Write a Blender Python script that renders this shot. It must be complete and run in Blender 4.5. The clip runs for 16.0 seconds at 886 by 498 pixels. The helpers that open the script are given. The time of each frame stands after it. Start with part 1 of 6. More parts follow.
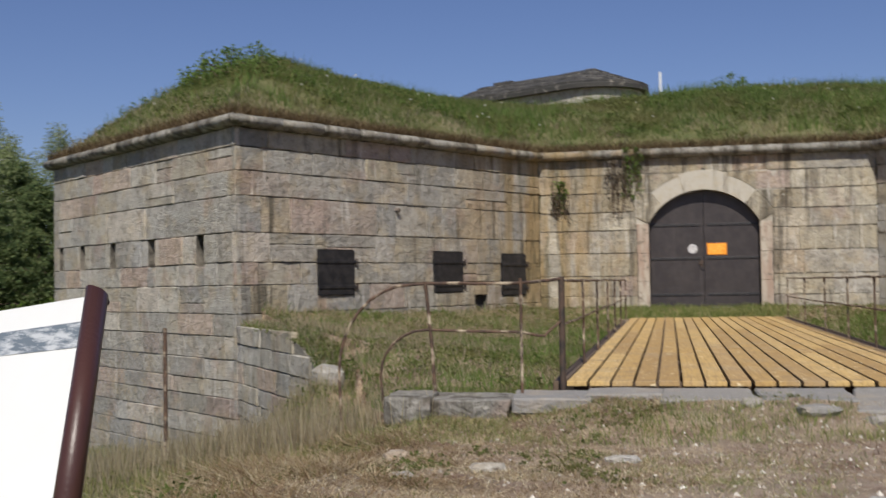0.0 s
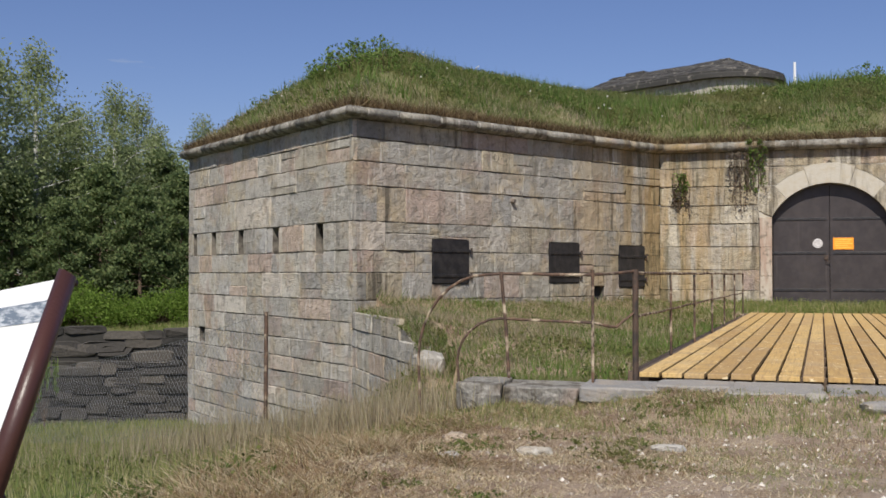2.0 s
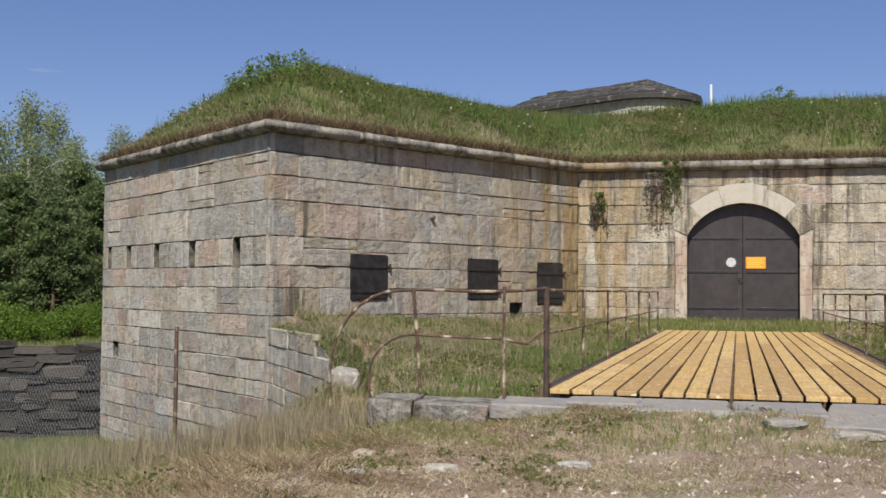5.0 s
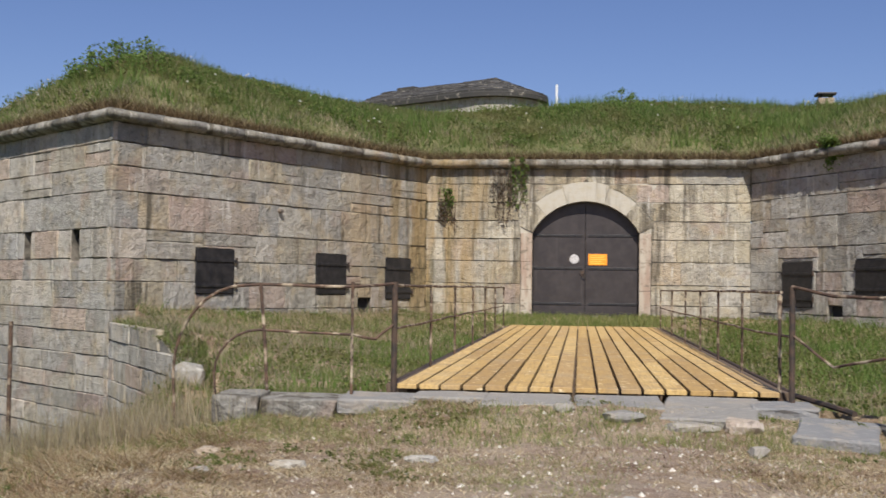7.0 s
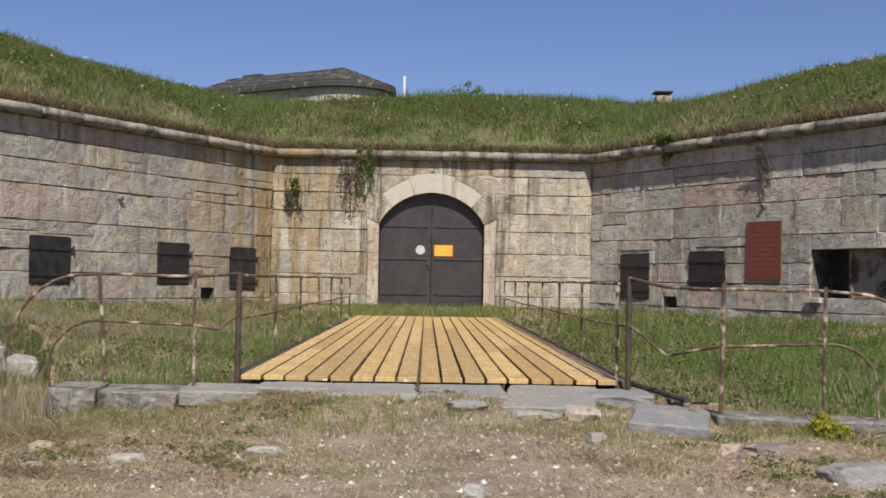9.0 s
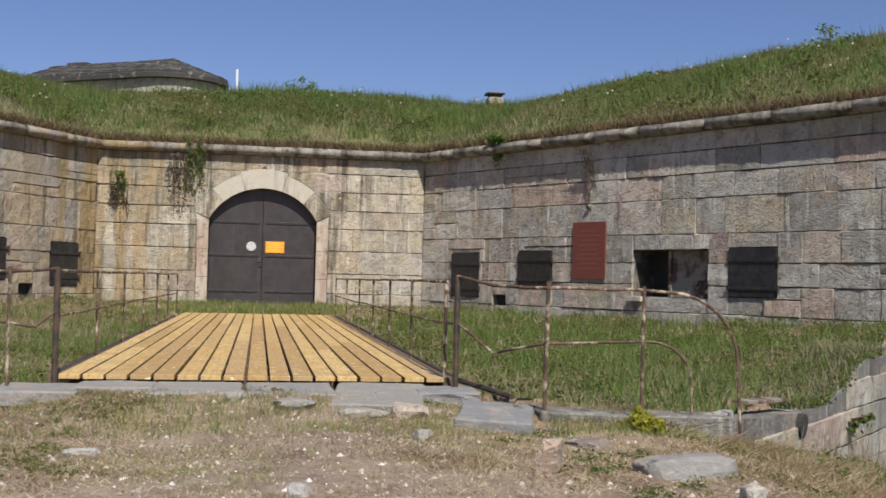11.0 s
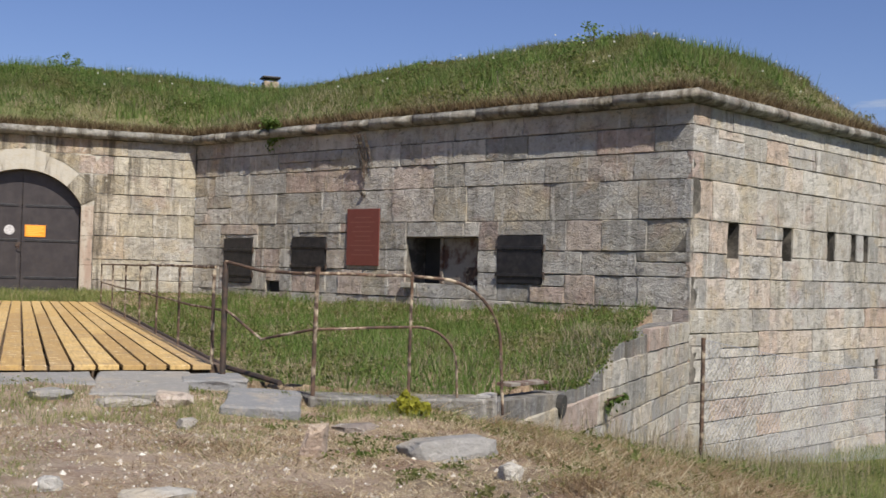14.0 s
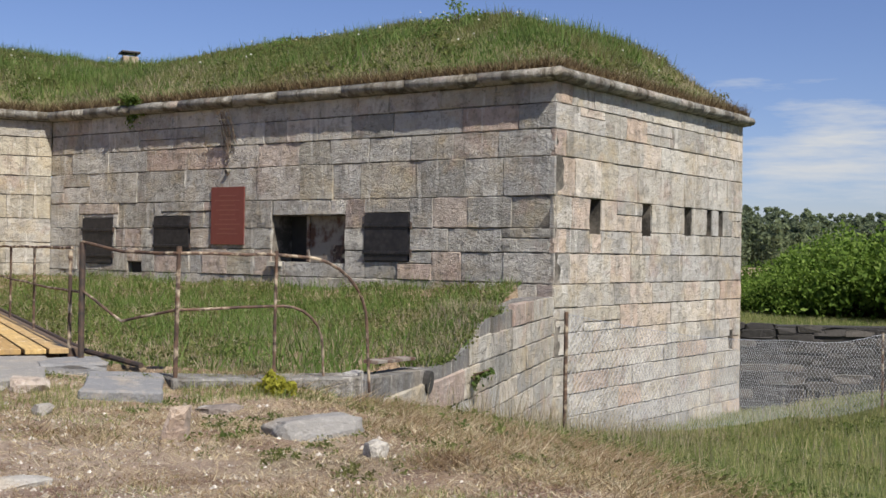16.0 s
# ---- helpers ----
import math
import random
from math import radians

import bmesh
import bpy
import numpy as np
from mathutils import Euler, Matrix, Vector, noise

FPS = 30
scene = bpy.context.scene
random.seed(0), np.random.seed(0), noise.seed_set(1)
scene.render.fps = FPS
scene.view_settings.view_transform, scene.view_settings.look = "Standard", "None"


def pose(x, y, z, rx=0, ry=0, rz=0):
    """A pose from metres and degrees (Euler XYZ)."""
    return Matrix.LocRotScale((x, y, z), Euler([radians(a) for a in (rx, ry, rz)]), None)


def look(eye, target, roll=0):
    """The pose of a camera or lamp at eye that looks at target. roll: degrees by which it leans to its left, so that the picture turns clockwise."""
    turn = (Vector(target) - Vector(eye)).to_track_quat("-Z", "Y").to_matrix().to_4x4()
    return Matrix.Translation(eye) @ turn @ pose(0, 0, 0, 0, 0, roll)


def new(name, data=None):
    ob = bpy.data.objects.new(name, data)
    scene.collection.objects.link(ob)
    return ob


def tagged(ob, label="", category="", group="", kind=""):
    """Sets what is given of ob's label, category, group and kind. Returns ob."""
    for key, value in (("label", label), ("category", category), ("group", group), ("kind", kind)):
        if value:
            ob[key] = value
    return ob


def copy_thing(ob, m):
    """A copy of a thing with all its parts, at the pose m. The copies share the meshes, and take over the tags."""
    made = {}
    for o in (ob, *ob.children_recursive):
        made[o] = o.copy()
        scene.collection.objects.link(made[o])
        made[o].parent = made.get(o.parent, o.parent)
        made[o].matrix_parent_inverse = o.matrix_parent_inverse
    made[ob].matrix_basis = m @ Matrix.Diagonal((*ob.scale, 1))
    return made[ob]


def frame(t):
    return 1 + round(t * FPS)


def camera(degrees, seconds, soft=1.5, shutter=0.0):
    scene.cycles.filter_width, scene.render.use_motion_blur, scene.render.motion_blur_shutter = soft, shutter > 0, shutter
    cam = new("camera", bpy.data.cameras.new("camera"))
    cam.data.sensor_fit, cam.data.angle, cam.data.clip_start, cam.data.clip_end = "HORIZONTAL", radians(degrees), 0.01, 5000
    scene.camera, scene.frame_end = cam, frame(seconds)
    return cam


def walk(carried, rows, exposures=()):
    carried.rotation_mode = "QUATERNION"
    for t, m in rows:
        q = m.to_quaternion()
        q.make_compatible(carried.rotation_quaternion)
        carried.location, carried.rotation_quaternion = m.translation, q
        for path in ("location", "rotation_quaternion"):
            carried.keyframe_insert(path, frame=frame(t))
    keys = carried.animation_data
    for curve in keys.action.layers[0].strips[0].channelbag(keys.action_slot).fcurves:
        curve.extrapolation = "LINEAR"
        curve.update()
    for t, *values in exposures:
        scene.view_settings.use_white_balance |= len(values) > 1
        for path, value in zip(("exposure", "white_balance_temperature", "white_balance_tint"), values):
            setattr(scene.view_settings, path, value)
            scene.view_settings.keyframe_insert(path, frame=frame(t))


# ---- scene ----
cam = camera(42.5, 16.0, soft=1.5, shutter=0.4)
walk(cam, [
    (0.0, pose(-0.899, 0.178, 1.066, 91.740, 0.947, 11.249)),
    (0.5, pose(-0.615, 0.216, 1.062, 92.720, -1.192, 14.963)),
    (1.0, pose(-0.381, 0.085, 1.046, 92.111, 0.835, 16.425)),
    (1.5, pose(-0.284, -0.025, 1.059, 90.640, 0.363, 16.926)),
    (2.0, pose(-0.112, -0.046, 1.062, 91.274, -0.060, 18.375)),
    (2.5, pose(-0.052, 0.004, 1.061, 92.133, -0.162, 19.264)),
    (3.0, pose(-0.023, -0.022, 1.071, 91.831, -0.043, 20.206)),
    (3.5, pose(-0.011, -0.005, 1.072, 92.599, 0.274, 19.165)),
    (4.0, pose(0.007, 0.021, 1.058, 92.307, -0.170, 17.529)),
    (6.5, pose(-0.024, 0.019, 1.068, 92.217, -0.303, 9.321)),
    (7.0, pose(-0.011, 0.010, 1.067, 91.918, -0.779, 6.884)),
    (7.5, pose(-0.011, 0.012, 1.077, 91.572, -1.135, 4.189)),
    (8.0, pose(0.000, -0.000, 1.068, 91.802, -1.021, 2.548)),
    (8.5, pose(-0.012, -0.008, 1.063, 91.532, -0.697, 1.316)),
    (9.0, pose(-0.003, -0.009, 1.064, 91.565, -0.980, -0.819)),
    (11.5, pose(0.046, 0.002, 1.065, 91.723, -1.098, -11.038)),
    (12.0, pose(0.061, -0.010, 1.061, 92.213, -0.667, -12.955)),
    (12.5, pose(0.086, -0.025, 1.063, 92.438, -0.431, -15.309)),
    (13.0, pose(0.089, -0.046, 1.059, 92.390, -1.143, -17.462)),
    (13.5, pose(0.099, -0.024, 1.055, 91.671, -1.336, -18.909)),
    (14.0, pose(0.110, -0.020, 1.057, 91.220, -1.520, -20.378)),
    (14.5, pose(0.114, -0.014, 1.055, 91.084, -1.737, -22.392)),
    (15.0, pose(0.132, -0.026, 1.055, 90.644, -1.808, -24.489)),
    (15.5, pose(0.136, -0.039, 1.054, 90.501, -1.583, -26.097)),
    (16.0, pose(0.144, -0.032, 1.058, 90.227, -0.881, -26.970)),
], exposures=[(0.0, -0.08), (2.0, 0.12), (4.0, 0.22), (9.0, 0.19), (12.5, 0.2), (16.0, 0.39)])

# ---------------------------------------------------------------- light
SUN_ELEV = radians(49)
SUN_TO = Vector((0.139 * math.cos(SUN_ELEV), -0.990 * math.cos(SUN_ELEV), math.sin(SUN_ELEV)))
world = bpy.data.worlds.new("sky")
scene.world = world
world.use_nodes = True
wn = world.node_tree.nodes
wl = world.node_tree.links
sky = wn.new("ShaderNodeTexSky")
sky.sky_type = "NISHITA"
sky.sun_disc = False
sky.sun_elevation = SUN_ELEV
sky.sun_rotation = math.atan2(SUN_TO.x, SUN_TO.y)
sky.altitude = 0
sky.air_density = 1.0
sky.dust_density = 0.3
sky.ozone_density = 4.0
wtc = wn.new("ShaderNodeTexCoord")
wmap = wn.new("ShaderNodeMapping")
wmap.inputs["Scale"].default_value = (1.0, 1.6, 10.0)
wnoise = wn.new("ShaderNodeTexNoise")
wnoise.inputs["Scale"].default_value = 2.2
wnoise.inputs["Detail"].default_value = 7
wnoise.inputs["Roughness"].default_value = 0.62
wramp = wn.new("ShaderNodeValToRGB")
wramp.color_ramp.elements[0].position = 0.66
wramp.color_ramp.elements[1].position = 0.82
wmix = wn.new("ShaderNodeMix")
wmix.data_type = "RGBA"
wmix.inputs["B"].default_value = (7.5, 7.8, 8.2, 1)
wtint = wn.new("ShaderNodeMix")
wtint.data_type = "RGBA"
wtint.blend_type = "MULTIPLY"
wtint.inputs["Factor"].default_value = 1.0
wtint.inputs["B"].default_value = (1.03, 1.0, 1.25, 1)
# a bank of thin cloud low in the east
wdot = wn.new("ShaderNodeVectorMath")
wdot.operation = "DOT_PRODUCT"
wdot.inputs[1].default_value = Vector((0.735, 0.68, 0.078 * 3.5)).normalized()
wflat = wn.new("ShaderNodeMapping")
wflat.inputs["Scale"].default_value = (1, 1, 3.5)
wunit = wn.new("ShaderNodeVectorMath")
wunit.operation = "NORMALIZE"
wl.new(wtc.outputs["Generated"], wflat.inputs["Vector"])
wl.new(wflat.outputs["Vector"], wunit.inputs[0])
wnear = wn.new("ShaderNodeMapRange")
wnear.inputs["From Min"].default_value = 0.982
wnear.inputs["From Max"].default_value = 0.998
wadd = wn.new("ShaderNodeMath")
wadd.operation = "MULTIPLY_ADD"
wadd.inputs[1].default_value = 0.25
wl.new(wunit.outputs["Vector"], wdot.inputs[0])
wl.new(wdot.outputs["Value"], wnear.inputs["Value"])
wl.new(wnear.outputs["Result"], wadd.inputs[0])
wl.new(wnoise.outputs["Fac"], wadd.inputs[2])
wl.new(wtc.outputs["Generated"], wmap.inputs["Vector"])
wl.new(wmap.outputs["Vector"], wnoise.inputs["Vector"])
wl.new(wadd.outputs["Value"], wramp.inputs["Fac"])
wl.new(wramp.outputs["Color"], wmix.inputs["Factor"])
wl.new(sky.outputs["Color"], wtint.inputs["A"])
wl.new(wtint.outputs["Result"], wmix.inputs["A"])
wl.new(wmix.outputs["Result"], wn["Background"].inputs["Color"])
wn["Background"].inputs["Strength"].default_value = 0.064

sun = new("sun", bpy.data.lights.new("sun", "SUN"))
sun.data.energy = 5.0
sun.data.angle = radians(0.6)
sun.data.color = (1.0, 0.945, 0.86)
sun.matrix_world = look((0, 0, 60), Vector((0, 0, 60)) - SUN_TO)

# ---------------------------------------------------------------- materials


class Mat:
    """A small builder for procedural materials."""

    def __init__(self, name, rough=0.85, metal=0.0):
        self.m = bpy.data.materials.new(name)
        self.m.use_nodes = True
        self.n = self.m.node_tree.nodes
        self.l = self.m.node_tree.links
        self.b = self.n["Principled BSDF"]
        self.b.inputs["Roughness"].default_value = rough
        self.b.inputs["Metallic"].default_value = metal
        self.geo = self.n.new("ShaderNodeNewGeometry")

    def noise(self, scale, detail=5, stretch=None, rough=0.6):
        t = self.n.new("ShaderNodeTexNoise")
        t.inputs["Scale"].default_value = scale
        t.inputs["Detail"].default_value = detail
        t.inputs["Roughness"].default_value = rough
        src = self.geo.outputs["Position"]
        if stretch:
            mp = self.n.new("ShaderNodeMapping")
            mp.inputs["Scale"].default_value = stretch
            self.l.new(src, mp.inputs["Vector"])
            src = mp.outputs["Vector"]
        self.l.new(src, t.inputs["Vector"])
        return t.outputs["Fac"]

    def ramp(self, fac, *stops):
        r = self.n.new("ShaderNodeValToRGB")
        el = r.color_ramp.elements
        while len(el) < len(stops):
            el.new(0.5)
        for e, (p, c) in zip(el, stops):
            e.position = p
            e.color = (*c, 1) if len(c) == 3 else c
        self.l.new(fac, r.inputs["Fac"])
        return r.outputs["Color"]

    def mask(self, fac, lo, hi):
        r = self.n.new("ShaderNodeMapRange")
        r.inputs["From Min"].default_value = lo
        r.inputs["From Max"].default_value = hi
        self.l.new(fac, r.inputs["Value"])
        return r.outputs["Result"]

    def mix(self, fac, a, b, mode="MIX"):
        x = self.n.new("ShaderNodeMix")
        x.data_type = "RGBA"
        x.blend_type = mode
        for key, v in (("Factor", fac), ("A", a), ("B", b)):
            if isinstance(v, bpy.types.NodeSocket):
                self.l.new(v, x.inputs[key])
            elif key == "Factor":
                x.inputs[key].default_value = v
            else:
                x.inputs[key].default_value = (*v, 1)
        return x.outputs["Result"]

    def mul(self, a, b):
        x = self.n.new("ShaderNodeMath")
        x.operation = "MULTIPLY"
        for i, v in enumerate((a, b)):
            if isinstance(v, bpy.types.NodeSocket):
                self.l.new(v, x.inputs[i])
            else:
                x.inputs[i].default_value = v
        return x.outputs["Value"]

    def random(self):
        return self.n.new("ShaderNodeObjectInfo").outputs["Random"]

    def island(self):
        return self.geo.outputs["Random Per Island"]

    def away(self, x, y):
        """Distance in plan from a point."""
        flat = self.n.new("ShaderNodeMapping")
        flat.inputs["Scale"].default_value = (1, 1, 0)
        self.l.new(self.geo.outputs["Position"], flat.inputs["Vector"])
        d = self.n.new("ShaderNodeVectorMath")
        d.operation = "DISTANCE"
        d.inputs[1].default_value = (x, y, 0)
        self.l.new(flat.outputs["Vector"], d.inputs[0])
        return d.outputs["Value"]

    def height(self):
        s = self.n.new("ShaderNodeSeparateXYZ")
        self.l.new(self.geo.outputs["Position"], s.inputs["Vector"])
        return s.outputs["Z"]

    def done(self, colour, bump=None, strength=0.4, dist=0.02):
        if isinstance(colour, bpy.types.NodeSocket):
            self.l.new(colour, self.b.inputs["Base Color"])
        else:
            self.b.inputs["Base Color"].default_value = (*colour, 1)
        if bump is not None:
            bp = self.n.new("ShaderNodeBump")
            bp.inputs["Strength"].default_value = strength
            bp.inputs["Distance"].default_value = dist
            self.l.new(bump, bp.inputs["Height"])
            self.l.new(bp.outputs["Normal"], self.b.inputs["Normal"])
        return self.m


def granite(name, ramp, lichen=0.5, streak=0.5, relief=1.0, run_from=0.55):
    m = Mat(name, 0.9)
    base = m.ramp(m.random(), *ramp)
    blotch = m.noise(1.6, 6, rough=0.6)
    c = m.mix(m.mul(m.mask(blotch, 0.5, 0.64), lichen), base, (0.44, 0.345, 0.205))
    cold = m.noise(2.9, 6, rough=0.64)
    c = m.mix(m.mul(m.mask(cold, 0.5, 0.62), 0.5), c, (0.2, 0.186, 0.16))
    rosy = m.noise(1.2, 5, rough=0.58)
    c = m.mix(m.mul(m.mask(rosy, 0.56, 0.66), 0.35), c, (0.36, 0.24, 0.19))
    chip = m.noise(8, 7, rough=0.74)
    c = m.mix(m.mul(m.mask(chip, 0.54, 0.68), 0.34), c, (0.66, 0.63, 0.56))
    c = m.mix(m.mul(m.mask(chip, 0.45, 0.36), 0.5), c, (0.07, 0.058, 0.042))
    runs = m.noise(1.0, 5, stretch=(3.0, 3.0, 0.24), rough=0.65)
    c = m.mix(m.mul(m.mask(runs, run_from, run_from + 0.12), streak), c, (0.085, 0.072, 0.052))
    pale = m.noise(1.0, 4, stretch=(5.3, 5.3, 0.6))
    c = m.mix(m.mul(m.mask(pale, 0.6, 0.7), 0.55), c, (0.66, 0.63, 0.57))
    # water weeps down the inner corner beside the gate and leaves ochre and dark green runs
    weep = m.mask(m.away(-4.7, 34.4), 4.6, 0.6)
    drip = m.noise(1.0, 5, stretch=(1.7, 1.7, 0.16), rough=0.6)
    c = m.mix(m.mul(m.mul(m.mask(drip, 0.44, 0.56), weep), 0.85), c, (0.36, 0.255, 0.12))
    algae = m.noise(1.0, 6, stretch=(3.4, 3.4, 0.5), rough=0.75)
    c = m.mix(m.mul(m.mul(m.mask(algae, 0.5, 0.6), m.mask(m.away(-4.7, 34.4), 3.2, 0.2)), 0.75), c, (0.1, 0.09, 0.045))
    pits = m.mix(0.45, m.noise(6.5, 6, rough=0.62), m.noise(21, 5, rough=0.65))
    grime = m.noise(0.7, 6, rough=0.7)
    c = m.mix(m.mul(m.mask(grime, 0.46, 0.64), 0.3), c, (0.64, 0.58, 0.48), "MULTIPLY")
    return m.done(c, pits, relief, 0.085)


GREY = ((0.0, (0.2, 0.198, 0.186)), (0.16, (0.36, 0.335, 0.28)), (0.32, (0.43, 0.38, 0.295)), (0.44, (0.27, 0.265, 0.25)), (0.58, (0.46, 0.43, 0.37)), (0.68, (0.24, 0.235, 0.225)),
        (0.82, (0.36, 0.33, 0.285)), (0.9, (0.45, 0.32, 0.26)), (0.955, (0.26, 0.19, 0.165)), (1.0, (0.44, 0.41, 0.35)))
WARM = ((0.0, (0.36, 0.31, 0.22)), (0.3, (0.43, 0.387, 0.297)), (0.5, (0.31, 0.285, 0.235)), (0.7, (0.5, 0.455, 0.36)), (0.86, (0.38, 0.285, 0.21)), (1.0, (0.46, 0.4, 0.29)))
COOL = ((0.0, (0.3, 0.295, 0.285)), (0.2, (0.49, 0.47, 0.42)), (0.36, (0.4, 0.385, 0.355)), (0.5, (0.56, 0.525, 0.46)), (0.64, (0.33, 0.32, 0.305)), (0.76, (0.5, 0.47, 0.42)), (0.84, (0.5, 0.37, 0.3)), (0.91, (0.32, 0.255, 0.225)), (1.0, (0.57, 0.54, 0.485)))
PALE = ((0.0, (0.37, 0.35, 0.31)), (0.3, (0.49, 0.455, 0.395)), (0.5, (0.39, 0.375, 0.35)), (0.66, (0.52, 0.49, 0.425)), (0.8, (0.46, 0.35, 0.275)), (1.0, (0.55, 0.515, 0.445)))
M_GREY = granite("granite_grey", tuple((p, tuple(0.75 * a + 0.25 * b for a, b in zip(c, (0.45, 0.42, 0.36)))) for p, c in GREY), 0.5, 0.4)
M_WARM = granite("granite_warm", WARM, 0.4, 0.85, 1.0, 0.515)
M_COOL = granite("granite_cool", tuple((p, tuple(0.8 * a + 0.2 * b for a, b in zip(c, (0.47, 0.435, 0.375)))) for p, c in COOL), 0.35, 0.35, 1.0)
M_PALE = granite("granite_pale", PALE, 0.4, 0.25)
M_RETAIN = granite("granite_weathered", tuple((p, tuple(v * 0.72 for v in c)) for p, c in GREY), 0.25, 0.8, 1.0, 0.5)
M_COPING = granite("coping_stone", ((0.0, (0.23, 0.222, 0.195)), (0.6, (0.33, 0.312, 0.27)), (1.0, (0.19, 0.183, 0.165))), 0.2, 0.9, 1.0, 0.48)
_m = Mat("kerb_stone", 0.88)
_c = _m.ramp(_m.random(), (0.0, (0.25, 0.243, 0.23)), (0.5, (0.34, 0.31, 0.265)), (1.0, (0.23, 0.23, 0.23)))
_c = _m.mix(_m.mul(_m.mask(_m.noise(4, 7, rough=0.7), 0.5, 0.65), 0.6), _c, (0.3, 0.29, 0.28))
_c = _m.mix(_m.mul(_m.mask(_m.noise(2, 6, rough=0.7), 0.52, 0.66), 0.5), _c, (0.42, 0.34, 0.24))
M_KERB = _m.done(_m.mix(_m.mul(_m.mask(_m.noise(12, 6, rough=0.75), 0.54, 0.66), 0.35), _c, (0.56, 0.53, 0.48)), _m.noise(9, 7, rough=0.7), 0.9, 0.06)
_m = Mat("stone_chips", 0.9)
M_CHIP = _m.done(_m.ramp(_m.island(), (0.0, (0.2, 0.16, 0.12)), (0.5, (0.3, 0.26, 0.21)), (0.8, (0.46, 0.41, 0.35)), (0.94, (0.62, 0.58, 0.52)), (1.0, (0.33, 0.24, 0.18))))

_m = Mat("mortar", 0.95)
M_MORTAR = _m.done(_m.mix(_m.mask(_m.noise(1.6, 6, rough=0.7), 0.42, 0.58), (0.06, 0.053, 0.043), (0.22, 0.195, 0.16)), _m.noise(30), 0.5)
_m = Mat("plaster", 0.9)
_c = _m.mix(_m.mask(_m.noise(1.0, 4, stretch=(3, 3, 0.3)), 0.55, 0.75), (0.46, 0.43, 0.365), (0.17, 0.145, 0.11))
M_PLASTER = _m.done(_m.mix(_m.mask(_m.noise(5, 5), 0.45, 0.7), _c, (0.43, 0.38, 0.29)), _m.noise(14, 6), 0.6)
_m = Mat("red_washed_plaster", 0.9)
_c = _m.mix(_m.mask(_m.noise(1.0, 5, stretch=(4, 4, 0.7)), 0.42, 0.62), (0.46, 0.41, 0.335), (0.36, 0.265, 0.205))
_c = _m.mix(_m.mask(_m.noise(6, 6, rough=0.7), 0.54, 0.64), _c, (0.2, 0.165, 0.125))
M_JAMB = _m.done(_c, _m.noise(16, 6), 0.6)
# near-black: paints the shade inside openings, and fills gaps between rubble stones
_m = Mat("shade_and_gap_dark", 0.95)
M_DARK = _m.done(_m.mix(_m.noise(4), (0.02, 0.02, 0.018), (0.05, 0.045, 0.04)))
_m = Mat("door_paint", 0.42)
_c = _m.mix(_m.mask(_m.noise(3.5, 6), 0.4, 0.75), (0.034, 0.028, 0.028), (0.056, 0.047, 0.045))
M_DOOR = _m.done(_m.mix(_m.mask(_m.noise(1, 3, stretch=(6, 6, 0.4)), 0.62, 0.8), _c, (0.075, 0.065, 0.06)), _m.noise(40), 0.12)
_m = Mat("shutter_iron", 0.5, 0.0)
M_SHUTTER = _m.done(_m.mix(_m.mask(_m.noise(6, 6), 0.4, 0.75), (0.012, 0.012, 0.014), (0.045, 0.04, 0.04)), _m.noise(50), 0.15)
_m = Mat("rusty_iron", 0.8, 0.0)
_c = _m.mix(_m.mask(_m.noise(9, 6), 0.4, 0.65), (0.055, 0.034, 0.025), (0.145, 0.085, 0.052))
M_RUST = _m.done(_m.mix(_m.mask(_m.noise(5, 5), 0.51, 0.63), _c, (0.46, 0.38, 0.27)), _m.noise(60), 0.4, 0.01)
_m = Mat("dark_iron", 0.7, 0.0)
M_IRON = _m.done(_m.mix(_m.mask(_m.noise(9, 6), 0.4, 0.7), (0.035, 0.027, 0.022), (0.11, 0.065, 0.042)), _m.noise(60), 0.4, 0.01)
_m = Mat("wire", 0.55, 0.3)
M_WIRE = _m.done((0.27, 0.28, 0.3))
_m = Mat("red_plaque", 0.5)
M_PLAQUE = _m.done(_m.mix(_m.noise(7, 5), (0.14, 0.035, 0.026), (0.19, 0.055, 0.042)), _m.noise(50), 0.1)
_m = Mat("plaque_text", 0.5)
M_PTEXT = _m.done((0.21, 0.075, 0.055))
_m = Mat("orange_sign", 0.4)
M_ORANGE = _m.done(_m.mix(_m.noise(12), (0.85, 0.27, 0.015), (0.95, 0.36, 0.03)))
_m = Mat("sign_print", 0.5)
M_PRINT = _m.done((0.95, 0.62, 0.12))
_m = Mat("white_disc", 0.5)
M_DISC = _m.done(_m.mix(_m.mask(_m.noise(30, 5), 0.4, 0.65), (0.62, 0.61, 0.6), (0.3, 0.28, 0.28)))
_m = Mat("white_panel", 0.35)
M_PANEL = _m.done(_m.mix(_m.noise(5, 4), (0.78, 0.78, 0.74), (0.84, 0.84, 0.8)))
_m = Mat("panel_band", 0.25)
M_BAND = _m.done(_m.mix(_m.mask(_m.noise(1, 5, stretch=(9, 9, 60)), 0.45, 0.6), (0.16, 0.19, 0.21), (0.55, 0.57, 0.57)))
_m = Mat("brown_frame", 0.38)
M_FRAME = _m.done(_m.mix(_m.noise(9, 5), (0.05, 0.02, 0.015), (0.07, 0.028, 0.021)), _m.noise(70), 0.1)
_m = Mat("white_pole", 0.4)
M_WHITE = _m.done(_m.mix(_m.noise(4), (0.7, 0.72, 0.74), (0.8, 0.8, 0.8)))
_m = Mat("grey_board", 0.85)
